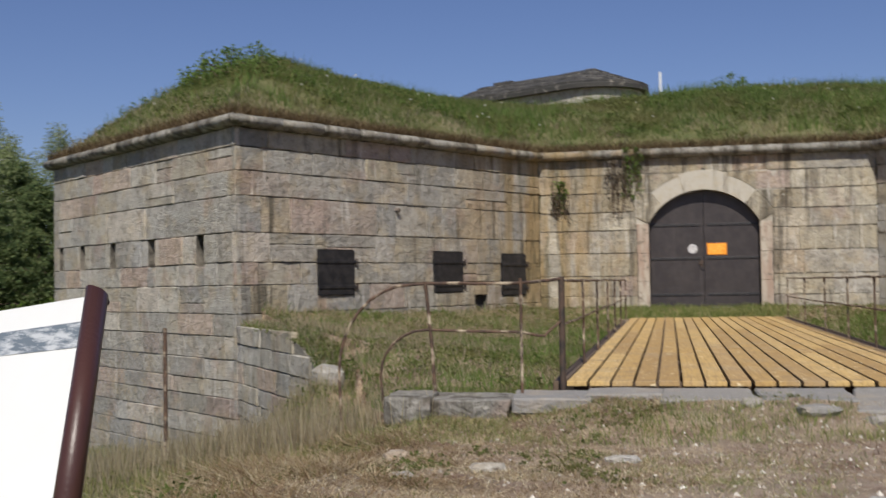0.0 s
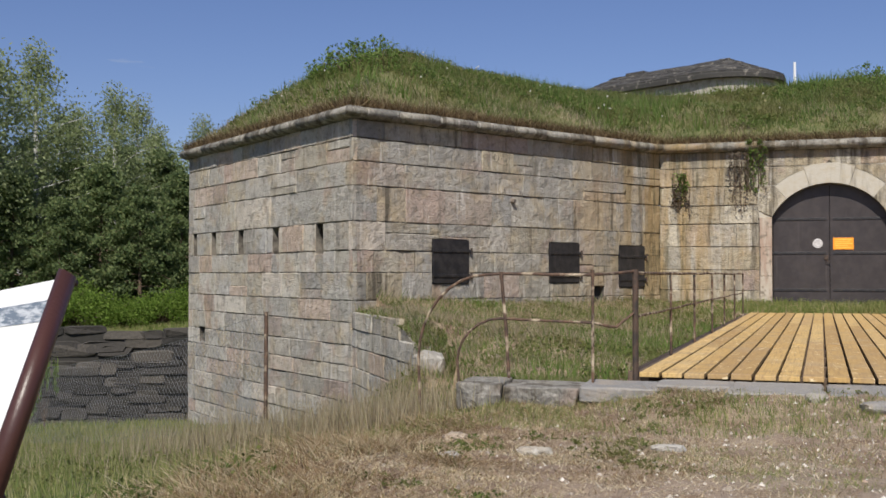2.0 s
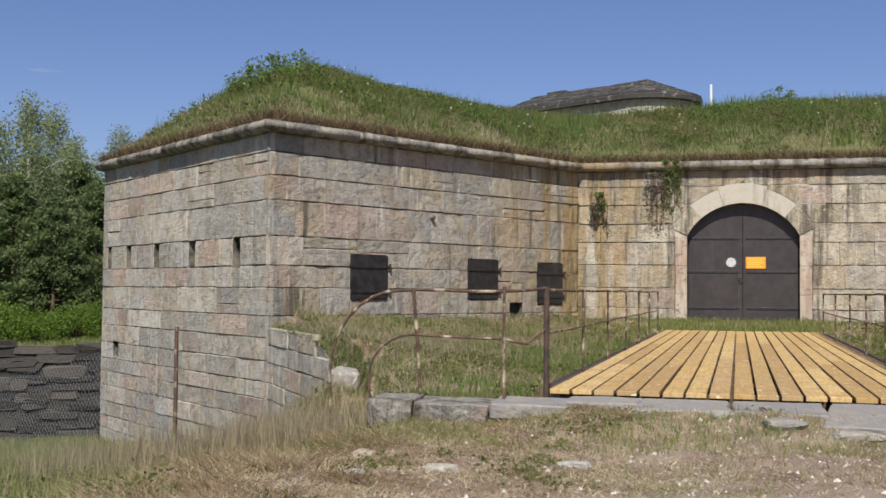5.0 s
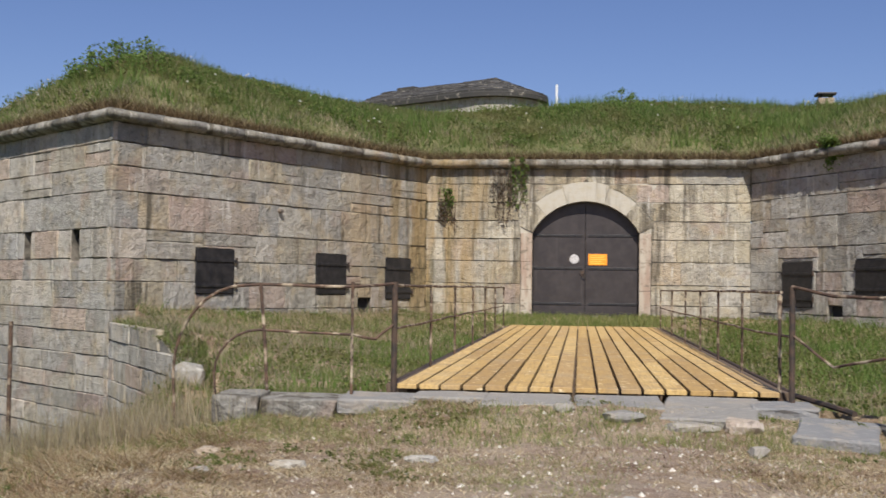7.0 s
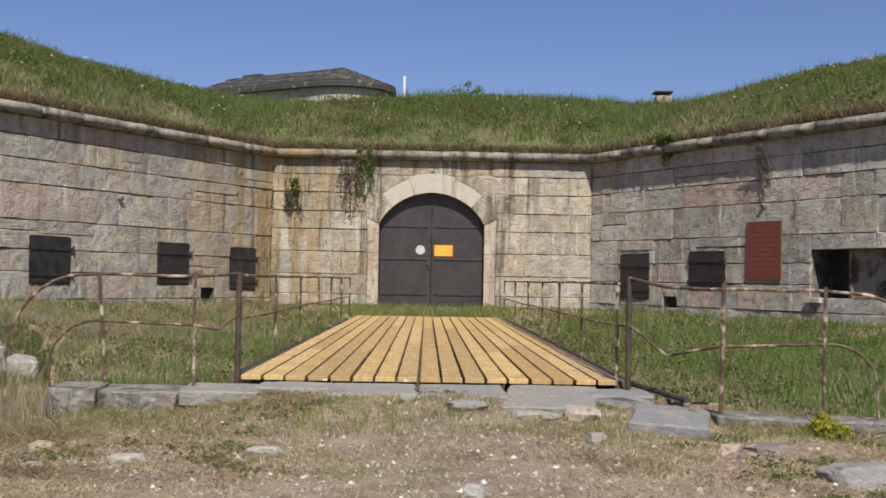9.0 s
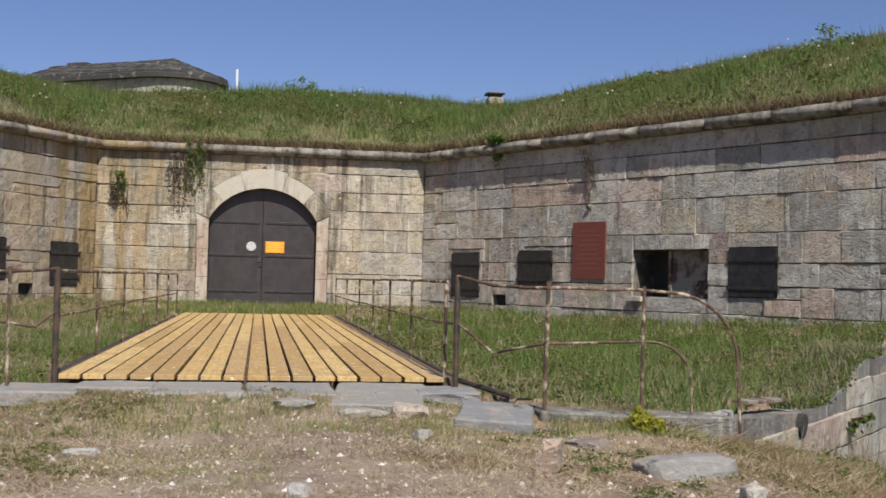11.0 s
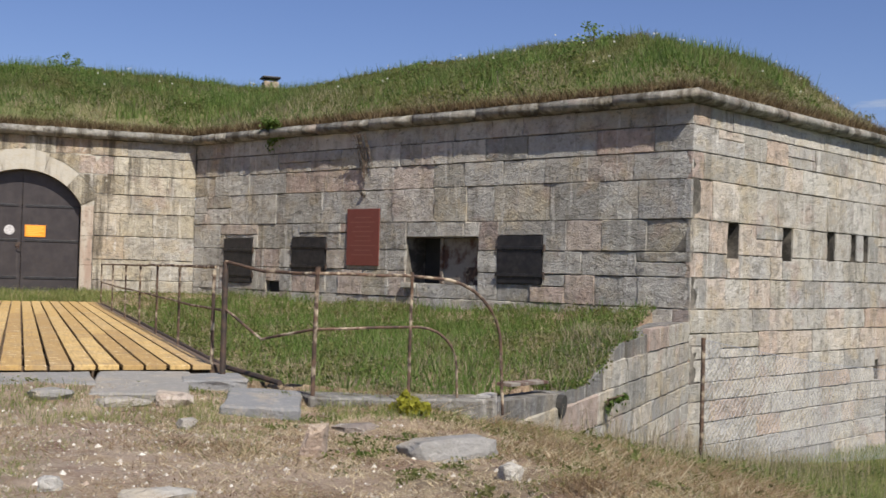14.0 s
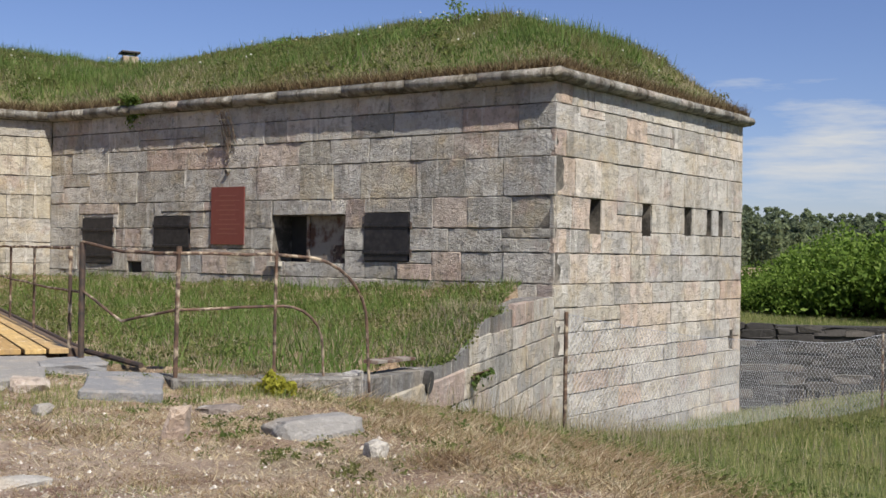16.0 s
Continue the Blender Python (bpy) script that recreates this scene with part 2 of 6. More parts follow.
M_BOARD = _m.done(_m.mix(_m.mask(_m.noise(3, 5), 0.45, 0.62), (0.27, 0.24, 0.2), (0.1, 0.05, 0.032)), _m.noise(20), 0.4)
_m = Mat("slate", 0.85)
_c = _m.mix(_m.island(), (0.028, 0.027, 0.025), (0.075, 0.07, 0.063))
M_SLATE = _m.done(_m.mix(_m.mask(_m.noise(2.6, 6, rough=0.7), 0.57, 0.65), _c, (0.25, 0.23, 0.19)), _m.noise(9, 6), 0.6, 0.04)

_m = Mat("deck_plank", 0.75)
_c = _m.ramp(_m.random(), (0.0, (0.40, 0.255, 0.095)), (0.4, (0.52, 0.34, 0.12)), (0.75, (0.6, 0.415, 0.165)), (1.0, (0.44, 0.29, 0.125)))
_g = _m.noise(1.0, 6, stretch=(38, 1.5, 20))
_c = _m.mix(_m.mask(_g, 0.45, 0.75), _c, (0.29, 0.175, 0.07))
_c = _m.mix(_m.mul(_m.mask(_m.noise(1.1, 5), 0.5, 0.75), 0.5), _c, (0.36, 0.29, 0.2))
_c = _m.mix(_m.mask(_m.noise(7, 3), 0.62, 0.66), _c, (0.74, 0.6, 0.36))
_c = _m.mix(_m.mul(_m.mask(_m.noise(2.5, 6), 0.55, 0.66), 0.55), _c, (0.26, 0.18, 0.1))
M_DECK = _m.done(_c, _g, 0.25, 0.01)

_m = Mat("ground", 0.97)
_p = _m.noise(0.45, 6)
_q = _m.noise(2.4, 7, rough=0.7)
_soil = _m.mix(_m.mask(_q, 0.4, 0.58), (0.23, 0.135, 0.085), (0.5, 0.37, 0.24))
_soil = _m.mix(_m.mask(_m.noise(0.8, 6, rough=0.7), 0.52, 0.6), _soil, (0.25, 0.145, 0.1))
_soil = _m.mix(_m.mul(_m.mask(_m.noise(1.5, 6, rough=0.7), 0.56, 0.64), 0.8), _soil, (0.53, 0.43, 0.32))
_soil = _m.mix(_m.mask(_m.noise(1.0, 4, stretch=(20, 60, 20), rough=0.8), 0.53, 0.64), _soil, (0.68, 0.56, 0.39))
_soil = _m.mix(_m.mask(_m.noise(1.0, 4, stretch=(60, 22, 30), rough=0.8), 0.54, 0.66), _soil, (0.12, 0.08, 0.055))
_worn = _m.mul(_m.mask(_m.away(0.3, 8.2), 4.2, 1.2), _m.mask(_m.noise(1.9, 6, rough=0.7), 0.4, 0.56))
_soil = _m.mix(_m.mul(_worn, 0.75), _soil, _m.mix(_m.noise(26, 5, rough=0.7), (0.38, 0.275, 0.2), (0.66, 0.54, 0.43)))
_green = _m.mix(_m.mask(_q, 0.35, 0.7), (0.07, 0.1, 0.025), (0.18, 0.185, 0.06))
_low = _m.mask(_m.height(), -0.6, -1.1)
_c = _m.mix(_m.mul(_m.mask(_p, 0.52, 0.66), 0.6), _soil, _m.mix(0.5, _soil, _green))
_c = _m.mix(_low, _c, _green)
M_GROUND = _m.done(_c, _m.mix(0.5, _m.noise(14, 8, rough=0.8), _m.noise(60, 4, rough=0.8)), 1.0, 0.07)
_m = Mat("turf", 0.97)
_q = _m.noise(1.3, 7, rough=0.7)
M_TURF = _m.done(_m.mix(_m.mask(_q, 0.35, 0.7), (0.09, 0.105, 0.035), (0.21, 0.18, 0.085)), _m.noise(9, 7), 0.9, 0.08)


def blade_mat(name, *stops, patch=None, patch_scale=0.5):
    m = Mat(name, 0.75)
    c = m.ramp(m.island(), *stops)
    if patch:
        c = m.mix(m.mul(m.mask(m.noise(patch_scale, 4), 0.42, 0.64), 0.75), c, patch)
    m.b.inputs["Specular IOR Level"].default_value = 0.2
    m.done(c)
    tr = m.n.new("ShaderNodeBsdfTranslucent")
    both = m.n.new("ShaderNodeMixShader")
    both.inputs["Fac"].default_value = 0.5
    m.l.new(c, tr.inputs["Color"])
    m.l.new(m.b.outputs["BSDF"], both.inputs[1])
    m.l.new(tr.outputs["BSDF"], both.inputs[2])
    m.l.new(both.outputs["Shader"], m.n["Material Output"].inputs["Surface"])
    return m.m


M_STRAW = blade_mat("straw_blades", (0, (0.15, 0.095, 0.055)), (0.35, (0.4, 0.3, 0.17)), (0.65, (0.66, 0.55, 0.36)), (0.85, (0.74, 0.66, 0.48)), (0.9, (0.2, 0.2, 0.07)), (1, (0.14, 0.17, 0.05)),
                    patch=(0.24, 0.15, 0.085), patch_scale=1.1)
M_HAY = blade_mat("loose_hay", (0, (0.5, 0.4, 0.25)), (0.5, (0.72, 0.61, 0.41)), (1, (0.82, 0.74, 0.55)))
M_STALK = blade_mat("seed_stalks", (0, (0.22, 0.18, 0.11)), (0.45, (0.42, 0.35, 0.23)), (0.8, (0.52, 0.45, 0.31)), (1, (0.26, 0.25, 0.1)))
M_MEADOW = blade_mat("meadow_blades", (0, (0.12, 0.18, 0.045)), (0.4, (0.22, 0.28, 0.08)), (0.7, (0.34, 0.35, 0.13)), (1, (0.52, 0.46, 0.27)),
                     patch=(0.32, 0.315, 0.135), patch_scale=0.25)
M_LAWN = blade_mat("bank_blades", (0, (0.11, 0.185, 0.04)), (0.6, (0.18, 0.27, 0.065)), (0.88, (0.22, 0.25, 0.09)), (1, (0.34, 0.29, 0.15)),
                   patch=(0.24, 0.22, 0.1), patch_scale=0.3)
M_ROOFG = blade_mat("roof_blades", (0, (0.09, 0.16, 0.04)), (0.5, (0.14, 0.215, 0.055)), (0.85, (0.2, 0.25, 0.085)), (1, (0.28, 0.26, 0.13)),
                    patch=(0.23, 0.2, 0.09), patch_scale=0.3)
M_EDGE = blade_mat("dry_edge_blades", (0, (0.09, 0.06, 0.035)), (0.6, (0.2, 0.14, 0.075)), (1, (0.36, 0.28, 0.16)))
M_WEED = blade_mat("weed_leaves", (0, (0.09, 0.15, 0.03)), (0.6, (0.16, 0.24, 0.06)), (1, (0.23, 0.3, 0.1)))
M_HERB = blade_mat("herb_leaves", (0, (0.07, 0.11, 0.025)), (0.5, (0.13, 0.18, 0.045)), (0.85, (0.2, 0.24, 0.07)), (1, (0.3, 0.28, 0.12)), patch=(0.19, 0.17, 0.07), patch_scale=0.6)
M_FLOWER = blade_mat("flower_heads", (0, (0.7, 0.68, 0.58)), (1, (0.8, 0.78, 0.7)))
M_YELLOW = blade_mat("yellow_moss", (0, (0.28, 0.28, 0.03)), (1, (0.42, 0.4, 0.06)))
M_BIRCHLEAF = blade_mat("birch_leaves", (0, (0.2, 0.25, 0.11)), (0.6, (0.26, 0.31, 0.14)), (1, (0.33, 0.37, 0.2)))
M_PINELEAF = blade_mat("pine_needles", (0, (0.1, 0.15, 0.06)), (0.6, (0.15, 0.2, 0.08)), (1, (0.22, 0.26, 0.11)))
M_BUSHLEAF = blade_mat("bush_leaves", (0, (0.08, 0.14, 0.02)), (0.6, (0.16, 0.25, 0.04)), (1, (0.25, 0.34, 0.08)))
M_WOODS = blade_mat("far_wood_leaves", (0, (0.1, 0.135, 0.085)), (0.6, (0.15, 0.18, 0.11)), (1, (0.2, 0.235, 0.14)), patch=(0.26, 0.31, 0.16), patch_scale=0.06)
_m = Mat("birch_bark", 0.8)
M_BIRCHBARK = _m.done(_m.mix(_m.mask(_m.noise(1, 4, stretch=(2, 2, 9)), 0.52, 0.6), (0.5, 0.49, 0.46), (0.08, 0.075, 0.07)))
_m = Mat("brown_bark", 0.9)
M_BARK = _m.done(_m.mix(_m.noise(6, 5), (0.07, 0.05, 0.035), (0.16, 0.11, 0.075)), _m.noise(14), 0.6)

# ---------------------------------------------------------------- mesh helpers


def mesh_ob(name, verts, faces, material, parent=None, label="", smooth=False):
    me = bpy.data.meshes.new(name)
    me.from_pydata([tuple(v) for v in verts], [], faces)
    me.materials.append(material)
    if smooth:
        me.polygons.foreach_set("use_smooth", [True] * len(me.polygons))
    me.update()
    ob = new(name, me)
    if parent is not None:
        ob.parent = parent
    if label:
        ob["label"] = label
    return ob


def part(name, bm, material, parent=None, label="", smooth=False):
    me = bpy.data.meshes.new(name)
    bmesh.ops.recalc_face_normals(bm, faces=bm.faces)
    bm.to_mesh(me)
    bm.free()
    me.materials.append(material)
    if smooth:
        me.polygons.foreach_set("use_smooth", [True] * len(me.polygons))
    ob = new(name, me)
    if parent is not None:
        ob.parent = parent
    if label:
        ob["label"] = label
    return ob


def thing(name, m, label, category, group="", kind=""):
    ob = new(name)
    ob.empty_display_size = 0.2
    ob.matrix_world = m
    return tagged(ob, label, category, group, kind)


def add_box(bm, x0, x1, y0, y1, z0, z1, bevel=0.0):
    r = bmesh.ops.create_cube(bm, size=1.0)
    bmesh.ops.transform(bm, matrix=Matrix.Translation(((x0 + x1) / 2, (y0 + y1) / 2, (z0 + z1) / 2)) @ Matrix.Diagonal((x1 - x0, y1 - y0, z1 - z0, 1)), verts=r["verts"])
    if bevel:
        ed = list({e for v in r["verts"] for e in v.link_edges})
        bmesh.ops.bevel(bm, geom=ed, offset=bevel, segments=2, affect="EDGES", profile=0.5)
    return r["verts"]


def box_bm(x0, x1, y0, y1, z0, z1, bevel=0.0):
    bm = bmesh.new()
    add_box(bm, x0, x1, y0, y1, z0, z1, bevel)
    return bm


def tube_bm(points, radius, sides=8, bm=None, taper=None):
    """A round bar along a line of points."""
    bm = bm or bmesh.new()
    pts = [Vector(p) for p in points]
    rings = []
    for i, p in enumerate(pts):
        d = (pts[min(i + 1, len(pts) - 1)] - pts[max(i - 1, 0)]).normalized()
        a = d.cross(Vector((0, 0, 1)) if abs(d.z) < 0.9 else Vector((0, 1, 0))).normalized()
        b = d.cross(a).normalized()
        r = radius if taper is None else radius + (taper - radius) * i / (len(pts) - 1)
        rings.append([bm.verts.new(p + (a * math.cos(k * math.tau / sides) + b * math.sin(k * math.tau / sides)) * r) for k in range(sides)])
    for r0, r1 in zip(rings, rings[1:]):
        for k in range(sides):
            bm.faces.new((r0[k], r0[(k + 1) % sides], r1[(k + 1) % sides], r1[k]))
    bm.faces.new(rings[0])
    bm.faces.new(list(reversed(rings[-1])))
    return bm


def seg_dist(px, py, ax, ay, bx, by):
    t = np.clip(((px - ax) * (bx - ax) + (py - ay) * (by - ay)) / ((bx - ax) ** 2 + (by - ay) ** 2), 0, 1)
    qx, qy = ax + t * (bx - ax), ay + t * (by - ay)
    return np.hypot(px - qx, py - qy), qx, qy


def poly_dist(px, py, poly):
    best = np.full(np.shape(px), 1e9)
    for (ax, ay), (bx, by) in zip(poly, poly[1:] + poly[:1]):
        best = np.minimum(best, seg_dist(px, py, ax, ay, bx, by)[0])
    return best


def line_dist(px, py, pts):
    best = np.full(np.shape(px), 1e9)
    for (ax, ay), (bx, by) in zip(pts, pts[1:]):
        best = np.minimum(best, seg_dist(px, py, ax, ay, bx, by)[0])
    return best


def inside(px, py, poly):
    r = np.zeros(np.shape(px), bool)
    for (ax, ay), (bx, by) in zip(poly, poly[1:] + poly[:1]):
        if ay == by:
            continue
        r ^= ((ay > py) != (by > py)) & (px < (bx - ax) * (py - ay) / (by - ay) + ax)
    return r


def wob(x, y, s, seed=0.0):
    """Cheap smooth waves, about -1 to 1."""
    return (np.sin(x * s + 1.7 * np.sin(y * s * 0.8 + seed) + seed) + np.sin(y * s * 1.3 + 1.3 * np.sin(x * s * 0.7 + 2 * seed))
            + np.sin((x + y) * s * 2.1 + seed * 3) * 0.6) / 2.6


# ---------------------------------------------------------------- plan
LE, LC, IL, IR, RC, RE = (-19.0, 31.45), (-10.37, 24.2), (-4.70, 34.4), (4.95, 34.4), (12.9, 19.95), (21.7, 24.22)
FORT = [LE, LC, IL, IR, RC, RE, (24.0, 40.0), (20.0, 66.0), (-20.0, 66.0), (-21.0, 45.0)]
BANK_L = (-6.7, 18.85)
COURT = [BANK_L, (-4.2, 12.0), (-2.2, 12.45), (2.2, 12.3), (4.7, 10.95), RC, IR, IL, LC]
COURT_IN = [(-6.25, 19.15), (-3.9, 12.3), (-2.2, 12.45), (2.2, 12.3), (4.5, 11.35), (12.4, 20.4), IR, IL, (-10.28, 25.18)]
CORNICE_LOW, CORNICE_TOP = 4.68, 4.95
SCARP_LEFT = [(10.0, 60.0), (-12.0, 47.0), (-45.0, 28.0), (-120.0, -10.0)]
SCARP_RIGHT = [(10.0, 44.0), (24.0, 36.0), (50.0, 22.0), (120.0, -14.0)]


def beyond(px, py, a, b):
    return ((b[0] - a[0]) * (py - a[1]) - (b[1] - a[1]) * (px - a[0])) / math.hypot(b[0] - a[0], b[1] - a[1])


def ground_z(px, py):
    px, py = np.asarray(px, float), np.asarray(py, float)
    dx = np.maximum(np.maximum(px - 3.7, -3.0 - px), 0)
    dy = np.maximum(py - 10.9, 0)
    r = np.hypot(dx, dy)
    r = np.where(py < 0, r * np.exp(py / 15), r)
    side = np.clip((px + 1.0) / 4.0, 0, 1)
    rr = r * r / (r + 0.8)
    z = -0.36 - (4.2 * (1 - np.exp(-rr / 17)) * (1 - side) + 4.2 * (1 - np.exp(-rr / 15)) * side) + 1.6 * np.exp(-((px - 24.0) / 4.5) ** 2 - ((py - 17.0) / 6.0) ** 2) + 0.05 * wob(px, py, 0.9) + 0.02 * wob(px, py, 3.1, 2.0)
    z += (0.33 - 0.12 * np.clip((px - 1.2) / 1.2, 0, 1) - 0.17 * np.clip((-1.7 - px) / 0.8, 0, 1)) * np.exp(-((py - 11.9) / 1.0) ** 2) * np.clip(1.4 - dx, 0, 1)
    z = np.maximum(z, -4.3 + 0.1 * wob(px, py, 0.4))
    z = z + (0.013 * wob(px, py, 7.3, 0.7) + 0.009 * wob(px, py, 14.9, 2.3)) * np.clip((14 - py) / 3, 0, 1)
    z = z + 1.15 * np.exp(-((px + 6.3) / 1.1) ** 2 - ((py - 17.9) / 1.5) ** 2)
    dw = line_dist(px, py, [LC, IL, IR, RC])
    dk = line_dist(px, py, [LC, BANK_L, (-4.2, 12.0), (-2.2, 12.45), (2.2, 12.3), (4.7, 10.95), RC])
    zc = -0.34 + 0.62 * np.exp(-dw / 2.2) + 0.2 * np.exp(-dk / 1.0) + 0.05 * wob(px, py, 1.1, 4.0)
    under = np.clip((2.5 - np.abs(px)) / 0.4, 0, 1) * np.clip((33.2 - py) / 0.8, 0, 1)
    zc = zc * (1 - under) + np.minimum(zc, -0.42) * under
    zc = zc - 0.3 * np.exp(-np.hypot(px - LC[0], py - LC[1]) / 1.6)
    zc = zc + 0.5 * np.exp(-seg_dist(px, py, *LC, *BANK_L)[0] / 2.2) + 0.26 * np.exp(-seg_dist(px, py, 9.3, 16.0, *RC)[0] / 1.8)
    zc = zc - 0.22 * np.exp(-seg_dist(px, py, 4.7, 10.95, 8.0, 14.6)[0] / 1.0)
    edge_l = seg_dist(px, py, *BANK_L, -4.2, 12.0)[0]
    blend = np.clip(edge_l / 1.2, 0, 1) ** 0.7
    z = np.where(inside(px, py, COURT_IN), zc * blend + np.minimum(z + 0.2, zc) * (1 - blend), z)
    left = beyond(px, py, (-45.0, 28.0), (-12.0, 47.0))
    right = beyond(px, py, (24.0, 36.0), (50.0, 22.0))
    z = z - 2.2 * np.clip((10 + left) / 8, 0, 1) * (px < -8) * (left < 2) - 2.2 * np.clip((10.5 + right) / 8, 0, 1) * (px > 14) * (right < 2) * (py > 15)
    z = np.where((left > 0.8) & (px < 6), -1.25 + 0.02 * np.minimum(left, 60) + 0.15 * wob(px, py, 0.5, 1.0), z)
    z = np.where((right > 0.8) & (px > 10) & ~inside(px, py, FORT), -1.65 + 0.015 * np.minimum(right, 80) + 0.15 * wob(px, py, 0.5, 1.0), z)
    return z


def spread(fine_parts, far):
    """Grid lines: through parts (lo, hi, step) laid end to end, then growing outwards to far."""
    a = []
    for lo, hi, fine in fine_parts:
        a += list(np.arange(lo, hi - fine / 2, fine))
    lo, hi = fine_parts[0][0], fine_parts[-1][1]
    a.append(hi)
    step, v = fine_parts[-1][2], hi
    while v < far:
        step *= 1.22
        v += step
        a.append(v)
    step, v = fine_parts[0][2], lo
    while v > -far:
        step *= 1.22
        v -= step
        a.insert(0, v)
    return np.array(a)


gx, gy = spread([(-44, -6, 0.34), (-6, 7, 0.085), (7, 44, 0.34)], 3000), spread([(1, 5, 0.2), (5, 12.6, 0.075), (12.6, 50, 0.34)], 3000)
GX, GY = np.meshgrid(gx, gy)
GZ = ground_z(GX, GY)
nxg, nyg = len(gx), len(gy)
gv = np.stack([GX.ravel(), GY.ravel(), GZ.ravel()], 1)
ii = np.arange(nyg - 1)[:, None] * nxg + np.arange(nxg - 1)[None, :]
gf = np.stack([ii, ii + 1, ii + 1 + nxg, ii + nxg], -1).reshape(-1, 4)
ground = mesh_ob("ground", gv.tolist(), gf.tolist(), M_GROUND, smooth=True)
tagged(ground, "dry trodden earth with straw, sloping into a green grassy moat", "ground", kind="structure")

# turf on the roof


def roof_z(px, py, d):
    h = 4.0 * (1 - np.exp(-np.maximum(d, 0) / 6.2))
    rise = 0.6 * np.exp(-((px + 13.6) / 3.2) ** 2 - ((py - 29.8) / 3.4) ** 2) + 0.22 * np.exp(-((px - 17.5) / 3.8) ** 2 - ((py - 26.0) / 3.2) ** 2) + 0.3 * np.exp(-((px - 20.3) / 2.4) ** 2 - ((py - 26.4) / 2.6) ** 2)
    dip = 1.6 * np.exp(-((px + 4.8) / 5.0) ** 2 - ((py - 52.0) / 9.0) ** 2)
    dip = dip + 0.55 * np.exp(-((px - 9.0) / 4.0) ** 2 - ((py - 44.0) / 7.0) ** 2)
    h = h + (rise - dip) * np.clip(d / 2.0, 0, 1)
    h = h + 0.12 * wob(px, py, 0.8, 3.0) * np.clip(d / 1.5, 0, 1) + 0.05 * wob(px, py, 2.6, 1.0)
    return CORNICE_TOP + 0.06 + h


rx, ry = np.arange(-21.6, 25.0, 0.45), np.arange(19.0, 66.5, 0.45)
RX, RY = np.meshgrid(rx, ry)
RIN = inside(RX, RY, FORT)
RD = poly_dist(RX, RY, FORT)
sx, sy = RX.copy(), RY.copy()
bestd = np.full(RX.shape, 1e9)
for (ax, ay), (bx, by) in zip(FORT, FORT[1:] + FORT[:1]):
    dd, qx, qy = seg_dist(RX, RY, ax, ay, bx, by)
    near = dd < bestd
    bestd = np.where(near, dd, bestd)
    sx, sy = np.where(near, qx, sx), np.where(near, qy, sy)
snap = ~RIN | (RD < 0.1)
VX, VY = np.where(snap, sx, RX), np.where(snap, sy, RY)
VZ = roof_z(VX, VY, np.where(snap, 0, RD))
nr = len(rx)
rf = []
for j in range(len(ry) - 1):
    for i in range(nr - 1):
        if RIN[j, i] or RIN[j, i + 1] or RIN[j + 1, i] or RIN[j + 1, i + 1]:
            a = j * nr + i
            rf.append((a, a + 1, a + 1 + nr, a + nr))
roof = mesh_ob("roof_turf", np.stack([VX.ravel(), VY.ravel(), VZ.ravel()], 1).tolist(), rf, M_TURF, smooth=True)
_bm = bmesh.new()
_bm.from_mesh(roof.data)
bmesh.ops.delete(_bm, geom=[v for v in _bm.verts if not v.link_faces], context="VERTS")
bmesh.ops.remove_doubles(_bm, verts=_bm.verts, dist=0.002)
_bm.to_mesh(roof.data)
_bm.free()
tagged(roof, "grassy earth cover on top of the stone fort", "turf roof", kind="structure")

# ---------------------------------------------------------------- masonry
SIDE_Z = [-4.6, -4.1, -3.65, -3.2, -2.8, -2.37, -1.89, -1.45, -1.06, -0.58, -0.05, 0.45, 1.10, 1.62, 2.30, 3.13, 3.70, 4.24, 4.68]
GATE_Z = [-0.6, 0.0, 0.60, 1.2, 1.88, 2.55, 3.1, 3.66, 4.21, 4.68]


def cut(rect, holes):
    """What is left of a rectangle (u0, u1, z0, z1) once the holes are taken out, as rectangles."""
    todo = [rect]
    for h in holes:
        nxt = []
        for r in todo:
            if h[1] <= r[0] or h[0] >= r[1] or h[3] <= r[2] or h[2] >= r[3]:
                nxt.append(r)
                continue
            if h[0] > r[0]:
                nxt.append((r[0], h[0], r[2], r[3]))
            if h[1] < r[1]:
                nxt.append((h[1], r[1], r[2], r[3]))
            lo, hi = max(r[0], h[0]), min(r[1], h[1])
            if h[2] > r[2]:
                nxt.append((lo, hi, r[2], h[2]))
            if h[3] < r[3]:
                nxt.append((lo, hi, h[3], r[3]))
        todo = nxt
    return [r for r in todo if r[1] - r[0] > 0.03 and r[3] - r[2] > 0.03]


